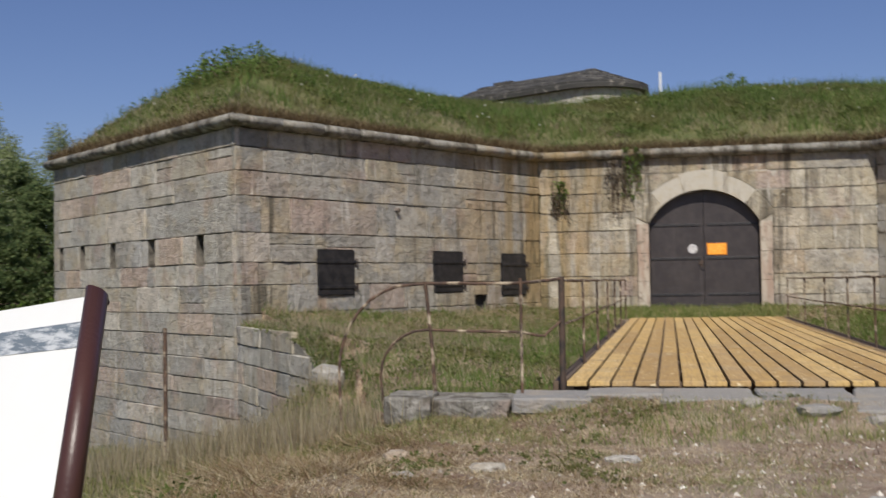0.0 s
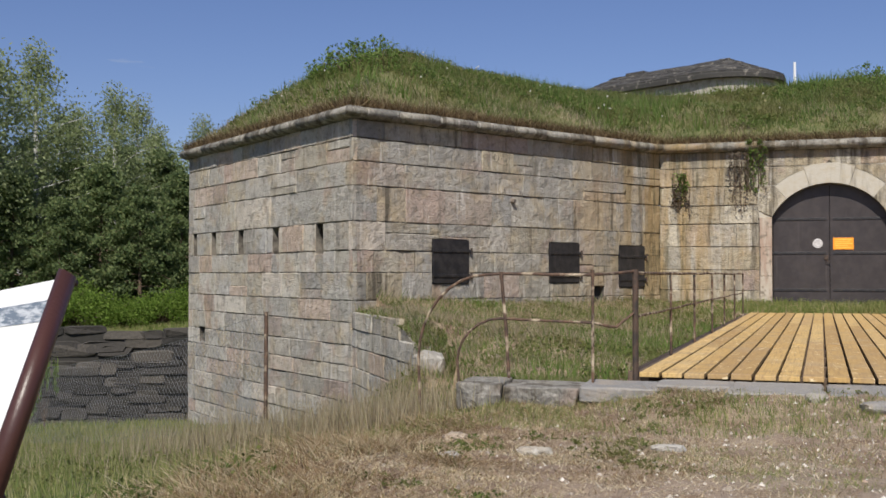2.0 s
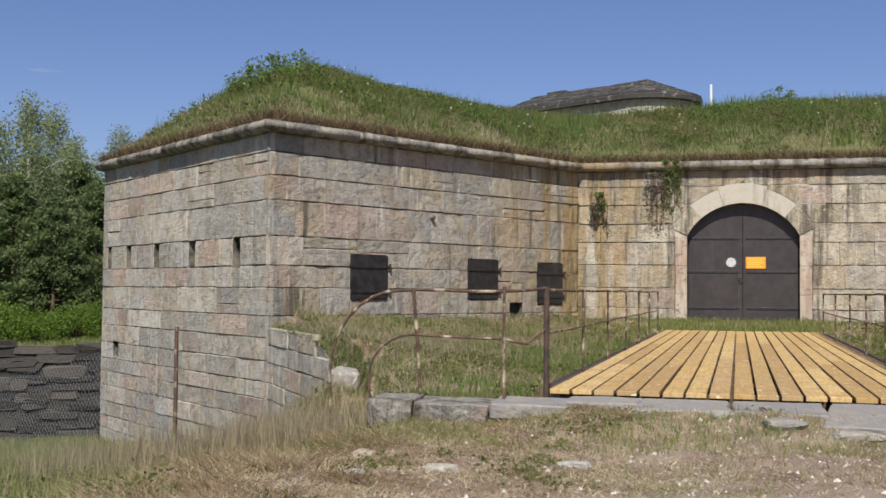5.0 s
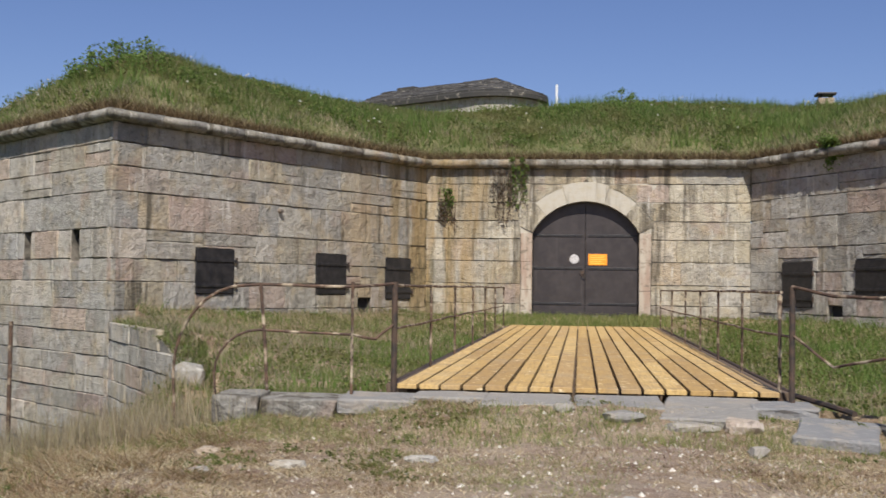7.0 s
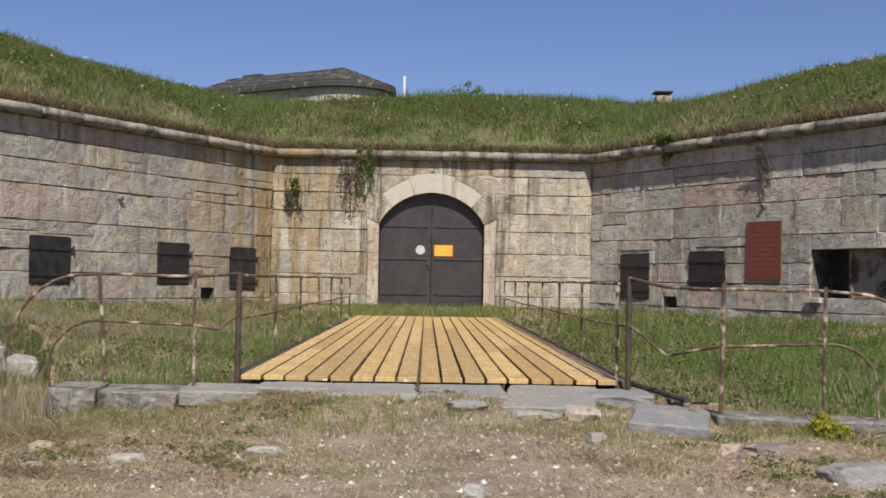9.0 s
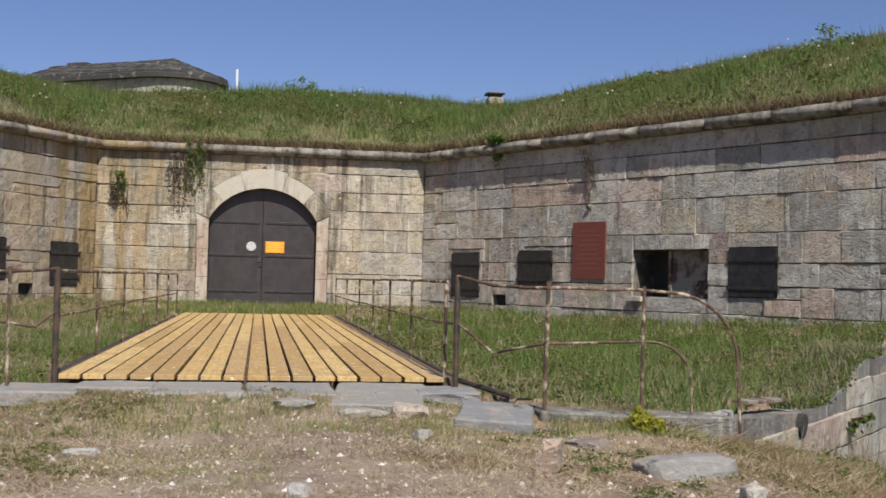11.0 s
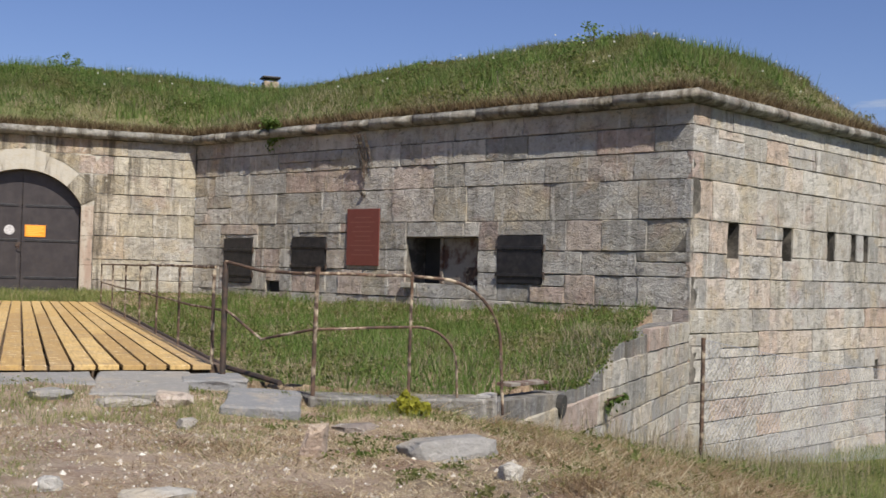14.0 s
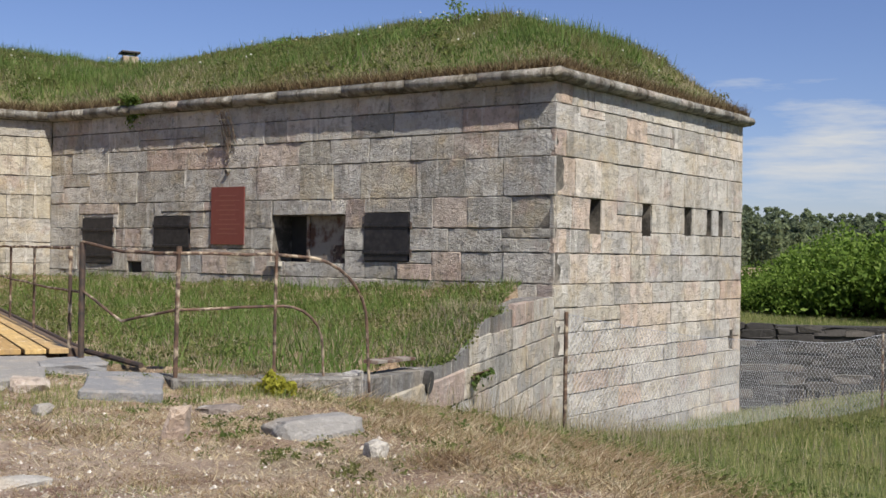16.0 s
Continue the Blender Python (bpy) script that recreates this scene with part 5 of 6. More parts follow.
def turret():
    t = thing("roof_turret", pose(TP.x, TP.y, 0, 0, 0, math.degrees(math.atan2(AX.y, AX.x))), "round-ended stone lookout with a mossy slate roof", "turret")
    # local x runs along the ridge away from the round end
    rad, length, zb, ze, zr = 2.35, 7.5, 6.6, 10.3, 11.6

    def outline(r, n=16, ext=0.0):
        o = [(math.cos(a) * r, math.sin(a) * r) for a in [math.pi / 2 + math.pi * k / n for k in range(n + 1)]]
        return [(length + ext, r)] + o + [(length + ext, -r)]

    bm = bmesh.new()
    o = outline(rad)
    a = [bm.verts.new((x, y, zb)) for x, y in o]
    b = [bm.verts.new((x, y, ze)) for x, y in o]
    for k in range(len(o)):
        q = (k + 1) % len(o)
        bm.faces.new((a[k], a[q], b[q], b[k]))
    bm.faces.new(b)
    part("wall", bm, M_PALE, t, "pale weathered stone wall")
    bm = bmesh.new()
    o1, o2 = outline(rad + 0.32, ext=0.3), outline(rad + 0.2, ext=0.25)
    rings = [[bm.verts.new((x, y, z)) for x, y in oo] for oo, z in ((outline(rad - 0.02), ze - 0.02), (o1, ze + 0.0), (o1, ze + 0.2), (o2, ze + 0.3))]
    for r0, r1 in zip(rings, rings[1:]):
        for k in range(len(o1)):
            q = (k + 1) % len(o1)
            bm.faces.new((r0[k], r0[q], r1[q], r1[k]))
    bm.faces.new(rings[-1])
    part("eaves_band", bm, M_SLATE, t, "dark stone eaves band")
    # slates in rings up the roof
    rng = random.Random(71)
    v, f = [], []
    rows = 7
    for j in range(rows):
        s0, s1 = 1 - j / rows, 1 - (j + 1) / rows - 0.03
        oa, ob_ = outline((rad + 0.25) * s0 + 0.02), outline(max((rad + 0.25) * s1, 0.0) + 0.02)
        za, zb2 = ze + 0.3 + (zr - ze - 0.3) * (j / rows), ze + 0.3 + (zr - ze - 0.3) * ((j + 1) / rows)
        for k in range(len(oa) - 1):
            m = 1 if 0 < k < len(oa) - 2 else 14
            for q in range(m):
                t0, t1 = q / m, (q + 1) / m
                lift = rng.uniform(0.02, 0.07)
                p = [(oa[k], za, t0), (oa[k], za, t1), (ob_[k], zb2, t1), (ob_[k], zb2, t0)]
                n2 = [oa[k + 1], oa[k + 1], ob_[k + 1], ob_[k + 1]]
                b0 = len(v)
                top = [(c[0] + (d[0] - c[0]) * tt, c[1] + (d[1] - c[1]) * tt, z + lift) for (c, z, tt), d in zip(p, n2)]
                v += top + [(x, y, z - 0.1) for x, y, z in top]
                f += [(b0, b0 + 1, b0 + 2, b0 + 3), (b0, b0 + 4, b0 + 5, b0 + 1), (b0 + 1, b0 + 5, b0 + 6, b0 + 2), (b0 + 3, b0 + 2, b0 + 6, b0 + 7), (b0, b0 + 3, b0 + 7, b0 + 4)]
    s = mesh_ob("slate_cover", v, f, M_SLATE, t, "mossy dark slates")
    s["kind"] = "stuff"
    part("ridge_block", box_bm(5.2, 6.4, -0.3, 0.3, zr - 0.3, zr + 0.12, 0.03), M_SLATE, t, "low dark hatch on the ridge")
    return t


turret()
chim = thing("chimney", pose(9.25, 45.0, 0), "small yellowish stone chimney with a dark cap", "chimney")
part("shaft", box_bm(-0.3, 0.3, -0.3, 0.3, 7.2, 8.5, 0.03), M_WARM, chim)
part("cap", box_bm(-0.36, 0.36, -0.36, 0.36, 8.62, 8.7, 0.02), M_SHUTTER, chim, "dark metal cap")
for a, b in ((-0.2, -0.2), (0.2, -0.2), (0.2, 0.2), (-0.2, 0.2)):
    part("leg", box_bm(a - 0.03, a + 0.03, b - 0.03, b + 0.03, 8.49, 8.63), M_SHUTTER, chim)
wp = part("marker_pole", tube_bm([(-1.1, 48.5, 7.6), (-1.1, 48.5, 9.75)], 0.055, 8), M_WHITE)
tagged(wp, "white painted marker pole on the grassy roof", "pole")

# ---------------------------------------------------------------- information board
sign = thing("information_board", Matrix.Identity(4), "tilted white information board in a brown tube frame", "sign")
S_T, S_D, S_L = Vector((-2.487, 3.15, 1.06)), Vector((0.279, -0.720, -0.635)).normalized(), Vector((-0.862, 0.50, -0.085)).normalized()
S_N = S_D.cross(S_L).normalized()
if S_N.z < 0:
    S_N = -S_N
sm = Matrix(((S_L.x, S_D.x, S_N.x, S_T.x), (S_L.y, S_D.y, S_N.y, S_T.y), (S_L.z, S_D.z, S_N.z, S_T.z), (0, 0, 0, 1)))
SW, SH = 1.25, 0.92


def sign_part(name, bm, mat, label=""):
    bm.transform(sm)
    return part(name, bm, mat, sign, label, smooth="tube" in name)


sign_part("panel", box_bm(0.02, SW, 0.02, SH, -0.012, 0.006, 0.003), M_PANEL, "glaring white printed panel")
sign_part("print_band", box_bm(0.04, SW - 0.03, 0.13, 0.235, 0.0062, 0.0085), M_BAND, "grey photograph strip")
for pa, pb in (((0, 0, 0), (0, SH, 0)), ((SW, 0, 0), (SW, SH, 0))):
    sign_part("side_tube", tube_bm([pa, pb], 0.034, 12), M_FRAME, "brown painted steel tube")
for pa, pb in (((0, 0.01, -0.03), (SW, 0.01, -0.03)), ((0, SH, -0.03), (SW, SH, -0.03))):
    sign_part("cross_tube", tube_bm([pa, pb], 0.018, 10), M_FRAME)
for u in (0.62, SW - 0.1):
    p = sm @ Vector((u, SH * 0.55, -0.05))
    part("leg", tube_bm([(p.x, p.y, float(ground_z(p.x, p.y)) - 0.2), (p.x, p.y, p.z)], 0.03, 10), M_FRAME, sign)

# ---------------------------------------------------------------- plants


def blades(name, x, y, z, h, w, material, label, category, rng, lean=0.35, kind="stuff"):
    """One triangle a blade of grass."""
    n = len(x)
    a = rng.uniform(0, math.tau, n)
    b = rng.uniform(0, math.tau, n)
    l = rng.uniform(0.05, lean, n) * h * 1.2
    v = np.empty((n, 3, 3))
    v[:, 0] = np.stack([x - np.cos(a) * w, y - np.sin(a) * w, z - 0.02], 1)
    v[:, 1] = np.stack([x + np.cos(a) * w, y + np.sin(a) * w, z - 0.02], 1)
    v[:, 2] = np.stack([x + np.cos(b) * l, y + np.sin(b) * l, z + h], 1)
    me = bpy.data.meshes.new(name)
    me.vertices.add(3 * n)
    me.vertices.foreach_set("co", v.ravel())
    me.loops.add(3 * n)
    me.loops.foreach_set("vertex_index", np.arange(3 * n, dtype=np.int32))
    me.polygons.add(n)
    me.polygons.foreach_set("loop_start", np.arange(0, 3 * n, 3, dtype=np.int32))
    me.update(calc_edges=True)
    me.materials.append(material)
    ob = new(name, me)
    return tagged(ob, label, category, kind=kind)


def clumped(rng, n, x0, x1, y0, y1, spread_by=0.12, per=7):
    k = n // per
    cx, cy = rng.uniform(x0, x1, k), rng.uniform(y0, y1, k)
    x = np.repeat(cx, per) + rng.normal(0, spread_by, k * per)
    y = np.repeat(cy, per) + rng.normal(0, spread_by, k * per)
    return x, y


G = np.random.default_rng(5)
# short straw on the trodden ground
x, y = clumped(G, 400000, -7, 9, 4.0, 12.4, 0.1, 6)
keep = ~inside(x, y, COURT) & (np.abs(np.arctan2(x, y)) < 0.95)
path = np.exp(-((x - 0.3) / 1.7) ** 2)
keep &= G.random(len(x)) > 0.84 * path
keep &= (x > -5) & (x < 6.5)
keep &= G.random(len(x)) < np.clip(0.5 + 1.1 * wob(x, y, 1.7, 5.0) + 0.8 * wob(x, y, 5.0, 1.0), 0.06, 1)
x, y = x[keep], y[keep]
far = np.clip((np.maximum(-2.4 - x, x - 3.4)) / 2.0, 0, 1)
h = G.uniform(0.008, 0.036, len(x)) * (1 + 1.4 * (wob(x, y, 1.3, 2) > 0.35)) + far * G.uniform(0, 0.16, len(x))
blades("dry_grass", x, y, ground_z(x, y), h, 0.004 + 0.005 * G.random(len(x)), M_STRAW, "short dry straw-coloured grass on trodden ground", "grass", G, 4.0)
# loose hay lying in wisps
x, y = clumped(G, 26000, -4.5, 6.5, 5.0, 11.8, 0.16, 9)
keep = ~inside(x, y, COURT) & (np.abs(x - 0.5) > 1.1 * G.random(len(x)))
x, y = x[keep], y[keep]
blades("loose_hay", x, y, ground_z(x, y) + 0.02, G.uniform(0.004, 0.016, len(x)), 0.0045, M_HAY, "wisps of cut hay lying on the ground", "grass", G, 16.0)
# tall pale stalks along the foot of the bastions
for x0, x1, y0, y1, n in ((-17, -5.0, 12.2, 26, 34000), (-8.0, -3.9, 11.0, 15.5, 9000), (6.5, 23, 10.5, 22, 13000)):
    x, y = clumped(G, n, x0, x1, y0, y1, 0.3, 12)
    keep = ~inside(x, y, COURT) & ~inside(x, y, FORT) & (wob(x, y, 0.9, 6.0) > -0.25)
    wall_d = line_dist(x, y, [LE, LC, BANK_L, (-4.2, 12.0)] if x1 < 0 else [(4.7, 10.95), RC, RE])
    keep &= G.random(len(x)) < np.clip(1.3 - wall_d / 3.5, 0.12, 1)
    x, y = x[keep], y[keep]
    blades("dry_stalks", x, y, ground_z(x, y), G.uniform(0.2, 0.62, len(x)), 0.0065, M_STALK, "tall pale seeding grass at the wall foot", "grass", G, 0.3)
# small green sprigs between
x, y = clumped(G, 52000, -5, 6.5, 5.0, 11.6, 0.07, 14)
keep = (wob(x, y, 1.1, 7.0) + 0.5 * wob(x, y, 3.7, 2.0) > 0.25) & (np.abs(x - 0.8) > 0.9 * G.random(len(x)))
x, y = x[keep], y[keep]
blades("green_sprigs", x, y, ground_z(x, y), G.uniform(0.015, 0.06, len(x)), 0.0045, M_MEADOW, "low green sprigs in the trodden ground", "grass", G, 1.6)
# taller tufts by the kerb and the loose stones
x, y = clumped(G, 26000, -5.0, 6.5, 10.2, 12.1, 0.08, 16)
keep = ~inside(x, y, COURT) & (G.random(len(x)) > 0.3) & ~((x > -3.9) & (x < 2.4) & (y > 11.4)) & ~((x > 0.75) & (x < 2.85) & (y > 10.95)) & ~((x > 1.9) & (x < 2.85) & (y > 10.4))
x, y = x[keep], y[keep]
blades("kerb_grass", x, y, ground_z(x, y), G.uniform(0.02, 0.13, len(x)), 0.005, M_MEADOW, "sparse green tufts along the kerb stones", "grass", G, 0.9)
# meadow on the slopes
x, y = clumped(G, 640000, -34, 42, 3, 46, 0.16, 9)
r = np.hypot(np.maximum(np.maximum(x - 3.9, -3.2 - x), 0), np.maximum(y - 11.3, 0))
keep = ~inside(x, y, COURT) & ~inside(x, y, FORT) & (r > 0.6) & (np.abs(np.arctan2(x, y)) < 0.93) & (G.random(len(x)) < np.clip(r / 2.5, 0.12, 1)) & (np.hypot(x, y) < 62)
x, y, r = x[keep], y[keep], r[keep]
h = G.uniform(0.06, 0.24, len(x)) * np.clip(0.4 + r / 6, 0.4, 1.2)
blades("meadow_grass", x, y, ground_z(x, y), h, 0.004 + 0.00028 * np.hypot(x, y), M_MEADOW, "tall green meadow grass on the moat slope", "grass", G, 0.5)
# grass bank in front of the walls
x, y = clumped(G, 260000, -11, 13.5, 11, 35, 0.14, 9)
keep = inside(x, y, COURT) & ~((x > -2.25) & (x < 2.35) & (y < 33.15))
x, y = x[keep], y[keep]
h = G.uniform(0.05, 0.2, len(x)) * (0.8 + 0.5 * wob(x, y, 0.9, 1.0)) * np.where(x > 2.4, 0.42, 0.8)
blades("bank_grass", x, y, ground_z(x, y), np.maximum(h, 0.05), 0.004 + 0.00025 * y, M_LAWN, "green grass bank before the fort walls", "grass", G, 1.1)
# dry brown patches on the bank
x, y = clumped(G, 120000, -10.5, 13, 11.4, 33.5, 0.2, 9)
keep = inside(x, y, COURT) & (np.abs(x) > 2.4) & (G.random(len(x)) < np.where(x < 0, np.clip((-2.6 - x) / 3.5 + 0.5 * wob(x, y, 1.3, 3.0), 0.04, 0.9), np.clip(0.16 + 0.4 * wob(x, y, 1.1, 7.0) + 0.7 * np.exp(-line_dist(x, y, [(2.2, 12.3), (4.7, 10.95), (8.0, 14.6)]) / 1.2), 0.05, 0.85)))
x, y = x[keep], y[keep]
blades("bank_straw", x, y, ground_z(x, y), G.uniform(0.06, 0.26, len(x)), 0.004 + 0.00025 * y, M_STALK, "dry straw in the grass of the bank", "grass", G, 0.7)
# grass at the foot of the gate
x, y = clumped(G, 5000, -2.4, 2.6, 33.1, 34.3, 0.1, 9)
blades("gate_grass", x, np.minimum(y, 34.3), ground_z(x, y), G.uniform(0.05, 0.2, len(x)), 0.012, M_MEADOW, "grass growing up to the gate", "grass", G, 0.5)
# roof grass
x, y = clumped(G, 560000, -19.5, 23, 19.5, 50, 0.2, 9)
d = poly_dist(x, y, FORT)
keep = inside(x, y, FORT) & (d > 0.02) & (np.abs(np.arctan2(x, y)) < 0.93) & (d < 13)
keep &= G.random(len(x)) < np.clip(1.25 - np.hypot(x, y) / 70, 0.35, 1)
x, y, d = x[keep], y[keep], d[keep]
h = G.uniform(0.08, 0.36, len(x)) * np.clip(0.45 + d / 3, 0.45, 1.0) * (0.85 + 0.4 * wob(x, y, 0.7, 2.0))
blades("roof_grass", x, y, roof_z(x, y, d), np.maximum(h, 0.06), 0.006 + 0.0002 * np.hypot(x, y), M_ROOFG, "long green and straw grass on the fort roof", "grass", G, 0.9)
# drier growth near the roof edges
x, y = clumped(G, 150000, -19.5, 23, 19.5, 40, 0.2, 9)
d = poly_dist(x, y, FORT)
keep = inside(x, y, FORT) & (d > 0.05) & (np.abs(np.arctan2(x, y)) < 0.93) & (G.random(len(x)) < np.clip(1.0 - d / 3.2, 0.08, 0.8)) & (wob(x, y, 0.8, 1.0) + 0.6 * wob(x, y, 2.7, 4.0) > -0.3)
x, y, d = x[keep], y[keep], d[keep]
blades("roof_straw", x, y, roof_z(x, y, d), G.uniform(0.08, 0.3, len(x)), 0.013, M_STALK, "dry seeding grass along the roof edge", "grass", G, 0.9)
# tall weeds standing above the roof grass
x, y = clumped(G, 52000, -19, 23, 19.8, 50, 0.3, 26)
d = poly_dist(x, y, FORT)
keep = inside(x, y, FORT) & (d > 0.5) & (d < 14) & (wob(x, y, 0.6, 4.0) + 0.6 * wob(x, y, 2.2, 1.0) > 0.1)
x, y, d = x[keep], y[keep], d[keep]
blades("roof_weeds", x, y, roof_z(x, y, d), G.uniform(0.15, 0.62, len(x)), 0.02, M_WEED, "taller leafy weeds standing in the roof grass", "weeds", G, 0.45)
# low leafy plants on the bank, thickest beside the grey wall's open window
x, y = clumped(G, 60000, -11, 13, 11.6, 34, 0.2, 10)
keep = inside(x, y, COURT_IN) & ~((x > -2.3) & (x < 2.6)) & (wob(x, y, 0.8, 9.0) + 0.6 * wob(x, y, 2.4, 3.0) > np.where(x > 3.0, -0.35, 0.45))
keep &= G.random(len(x)) < np.where(x > 0, np.clip((x - 2.5) / 2.5, 0.1, 1), 0.4)
x, y = x[keep], y[keep]
blades("bank_weeds", x, y, ground_z(x, y), G.uniform(0.1, 0.36, len(x)), 0.013, M_WEED, "leafy green weeds on the grass bank", "weeds", G, 0.8)
# dry fringe hanging over the coping
n = 60000
seg = [(LE, LC), (LC, IL), (IL, IR), (IR, RC), (RC, RE)]
lens = np.array([math.hypot(b[0] - a[0], b[1] - a[1]) for a, b in seg])
pick = G.choice(5, n, p=lens / lens.sum())
t = G.random(n)
A0, B0 = np.array([s[0] for s in seg])[pick], np.array([s[1] for s in seg])[pick]
D0 = (B0 - A0) / np.linalg.norm(B0 - A0, axis=1)[:, None]
N0 = np.stack([-D0[:, 1], D0[:, 0]], 1)
P0 = A0 + (B0 - A0) * t[:, None] + N0 * G.uniform(-0.2, 0.5, n)[:, None]
blades("roof_fringe", P0[:, 0], P0[:, 1], np.full(n, CORNICE_TOP + 0.01), G.uniform(0.06, 0.3, n), 0.012, M_EDGE, "brown dried grass fringe above the coping", "grass", G, 1.2)
# white flower heads on the roof
x, y = G.uniform(-18, 22, 330), G.uniform(21, 46, 330)
d = poly_dist(x, y, FORT)
keep = inside(x, y, FORT) & (d > 0.8) & (d < 9)
x, y, d = x[keep], y[keep], d[keep]
z = roof_z(x, y, d) + G.uniform(0.2, 0.42, len(x))
fv = np.concatenate([np.stack([x - 0.035, y, z], 1), np.stack([x + 0.035, y, z], 1), np.stack([x, y, z + 0.05], 1)])
nf = len(x)
fl = mesh_ob("roof_flowers", fv.tolist(), [(i, i + nf, i + 2 * nf) for i in range(nf)], M_FLOWER)
tagged(fl, "tiny white flower heads in the roof grass", "flowers", kind="stuff")


def leaf_cloud(centres, radii, per, size, rng, droop=0.0, flat=1.0):
    """Many small leaves round the given centres, as vertices and faces."""
    c = np.repeat(np.asarray(centres, float), per, axis=0)
    r = np.repeat(np.asarray(radii, float), per)
    n = len(c)
    d = rng.normal(0, 1, (n, 3))
    d /= np.linalg.norm(d, axis=1)[:, None]
    p = c + d * (r * rng.random(n) ** 0.45)[:, None] * np.array([1, 1, flat])
    if droop:
        p[:, 2] -= rng.exponential(droop, n)
    u = rng.normal(0, 1, (n, 3))
    u /= np.linalg.norm(u, axis=1)[:, None]
    w = np.cross(u, rng.normal(0, 1, (n, 3)))
    w /= np.linalg.norm(w, axis=1)[:, None]
    s = (size * rng.uniform(0.6, 1.35, n))[:, None]
    v = np.stack([p - u * s, p + w * s * 0.5, p + u * s, p - w * s * 0.5], 1).reshape(-1, 3)
    f = np.arange(4 * n).reshape(-1, 4)
    return v, f


def fast_mesh(name, v, f, material):
    me = bpy.data.meshes.new(name)
    k = f.shape[1]
    me.vertices.add(len(v))
    me.vertices.foreach_set("co", v.ravel())
    me.loops.add(f.size)
    me.loops.foreach_set("vertex_index", f.ravel().astype(np.int32))
    me.polygons.add(len(f))
    me.polygons.foreach_set("loop_start", np.arange(0, f.size, k, dtype=np.int32))
    me.update(calc_edges=True)
    me.materials.append(material)
    return me


def tree(name, height, spread_r, bark, leaf, label, seed, style):
    """A trunk with limbs and a crown of many small leaves, standing at the origin."""
    rng = random.Random(seed)
    gen = np.random.default_rng(seed)
    t = thing(name, pose(0, 0, 0), label, "tree")
    bm = bmesh.new()
    lean = rng.uniform(-0.04, 0.04) * height
    trunk = [(lean * k * k, rng.uniform(-0.05, 0.05), height * k - 0.4) for k in (0, 0.15, 0.35, 0.55, 0.75, 0.97)]
    tube_bm(trunk, 0.018 * height, 8, bm, 0.03)
    centres, radii = [], []
    n = 34 if style != "pine" else 40
    for k in range(n):
        q = (k + 0.5) / n
        hgt = height * (0.22 + 0.74 * q) if style == "birch" else height * (0.1 + 0.88 * q)
        prof = math.sin(math.pi * min(1, 0.18 + q * 0.86)) ** 0.7 if style == "birch" else (1.05 - q) ** 0.8
        ang = k * 2.4 + rng.uniform(-0.5, 0.5)
        reach = spread_r * prof * rng.uniform(0.55, 1.1)
        base = Vector((lean * (hgt / height) ** 2, 0, hgt - reach * (0.45 if style == "birch" else -0.1)))
        tip = Vector((base.x + math.cos(ang) * reach, math.sin(ang) * reach, hgt + (0.1 if style == "birch" else -0.12) * reach))
        mid = (base + tip) / 2 + Vector((0, 0, 0.12 * reach))
        tube_bm([base, mid, tip], 0.0035 * height * (1.2 - q), 5, bm, 0.01)
        for s in (0.45, 0.75, 1.0):
            c = base + (tip - base) * s
            centres.append((c.x + rng.uniform(-0.2, 0.2), c.y + rng.uniform(-0.2, 0.2), c.z))
            radii.append(rng.uniform(0.45, 0.85) * (0.6 + 0.09 * height * 0.5))
    part("trunk", bm, bark, t)
    v, f = leaf_cloud(centres, radii, 110 if style == "birch" else 100, 0.082 if style == "birch" else 0.105, gen, 0.5 if style == "birch" else 0.1, 0.9 if style == "birch" else 0.5)
    crown = new("crown", fast_mesh("crown", v, f, leaf))
    crown.parent = t
    return t


def bush(name, size, leaf, label, seed, category="bush", leafsize=0.13, n=16, per=90):
    rng = random.Random(seed)
    gen = np.random.default_rng(seed)
    t = thing(name, pose(0, 0, 0), label, category)
    bm = bmesh.new()
    cs, rs = [], []
    for k in range(n):
        a, q = k * 2.4, math.sqrt((k + 0.5) / n)
        tip = Vector((math.cos(a) * q * size, math.sin(a) * q * size, size * rng.uniform(0.35, 1.0) * (1.15 - q * 0.7)))
        tube_bm([(0, 0, -0.2), tip * 0.5 + Vector((0, 0, 0.1 * size)), tip], 0.02 * size, 4, bm, 0.008)
        cs.append(tuple(tip))
        rs.append(size * rng.uniform(0.2, 0.36))
    part("stems", bm, M_BARK, t)
    v, f = leaf_cloud(cs, rs, per, leafsize, gen, 0.03)
    crown = new("foliage", fast_mesh("foliage", v, f, leaf))
    crown.parent = t
    return t


def stand(ob, x, y, rot, s=1.0, z=None):
    ob.scale = (s, s, s)
    m = pose(x, y, float(ground_z(x, y)) if z is None else z, 0, 0, rot)
    ob.matrix_basis = m @ Matrix.Diagonal((s, s, s, 1))
    return ob


def again(ob, x, y, rot, s=1.0, z=None):
    ob.scale = (s, s, s)
    return copy_thing(ob, pose(x, y, float(ground_z(x, y)) if z is None else z, 0, 0, rot))


def herbs(name, x, y, z, size, per, spread_r, mat, label, seed, lift=0.08):
    """Low leafy growth: small leaves gathered round many crowns."""
    gen = np.random.default_rng(seed)
    cs = np.stack([x, y, z + lift], 1)
    v, f = leaf_cloud(cs, np.full(len(x), spread_r) * gen.uniform(0.5, 1.4, len(x)), per, size, gen, 0.0, 0.6)
    return tagged(new(name, fast_mesh(name, v, f, mat)), label, "weeds", kind="stuff")


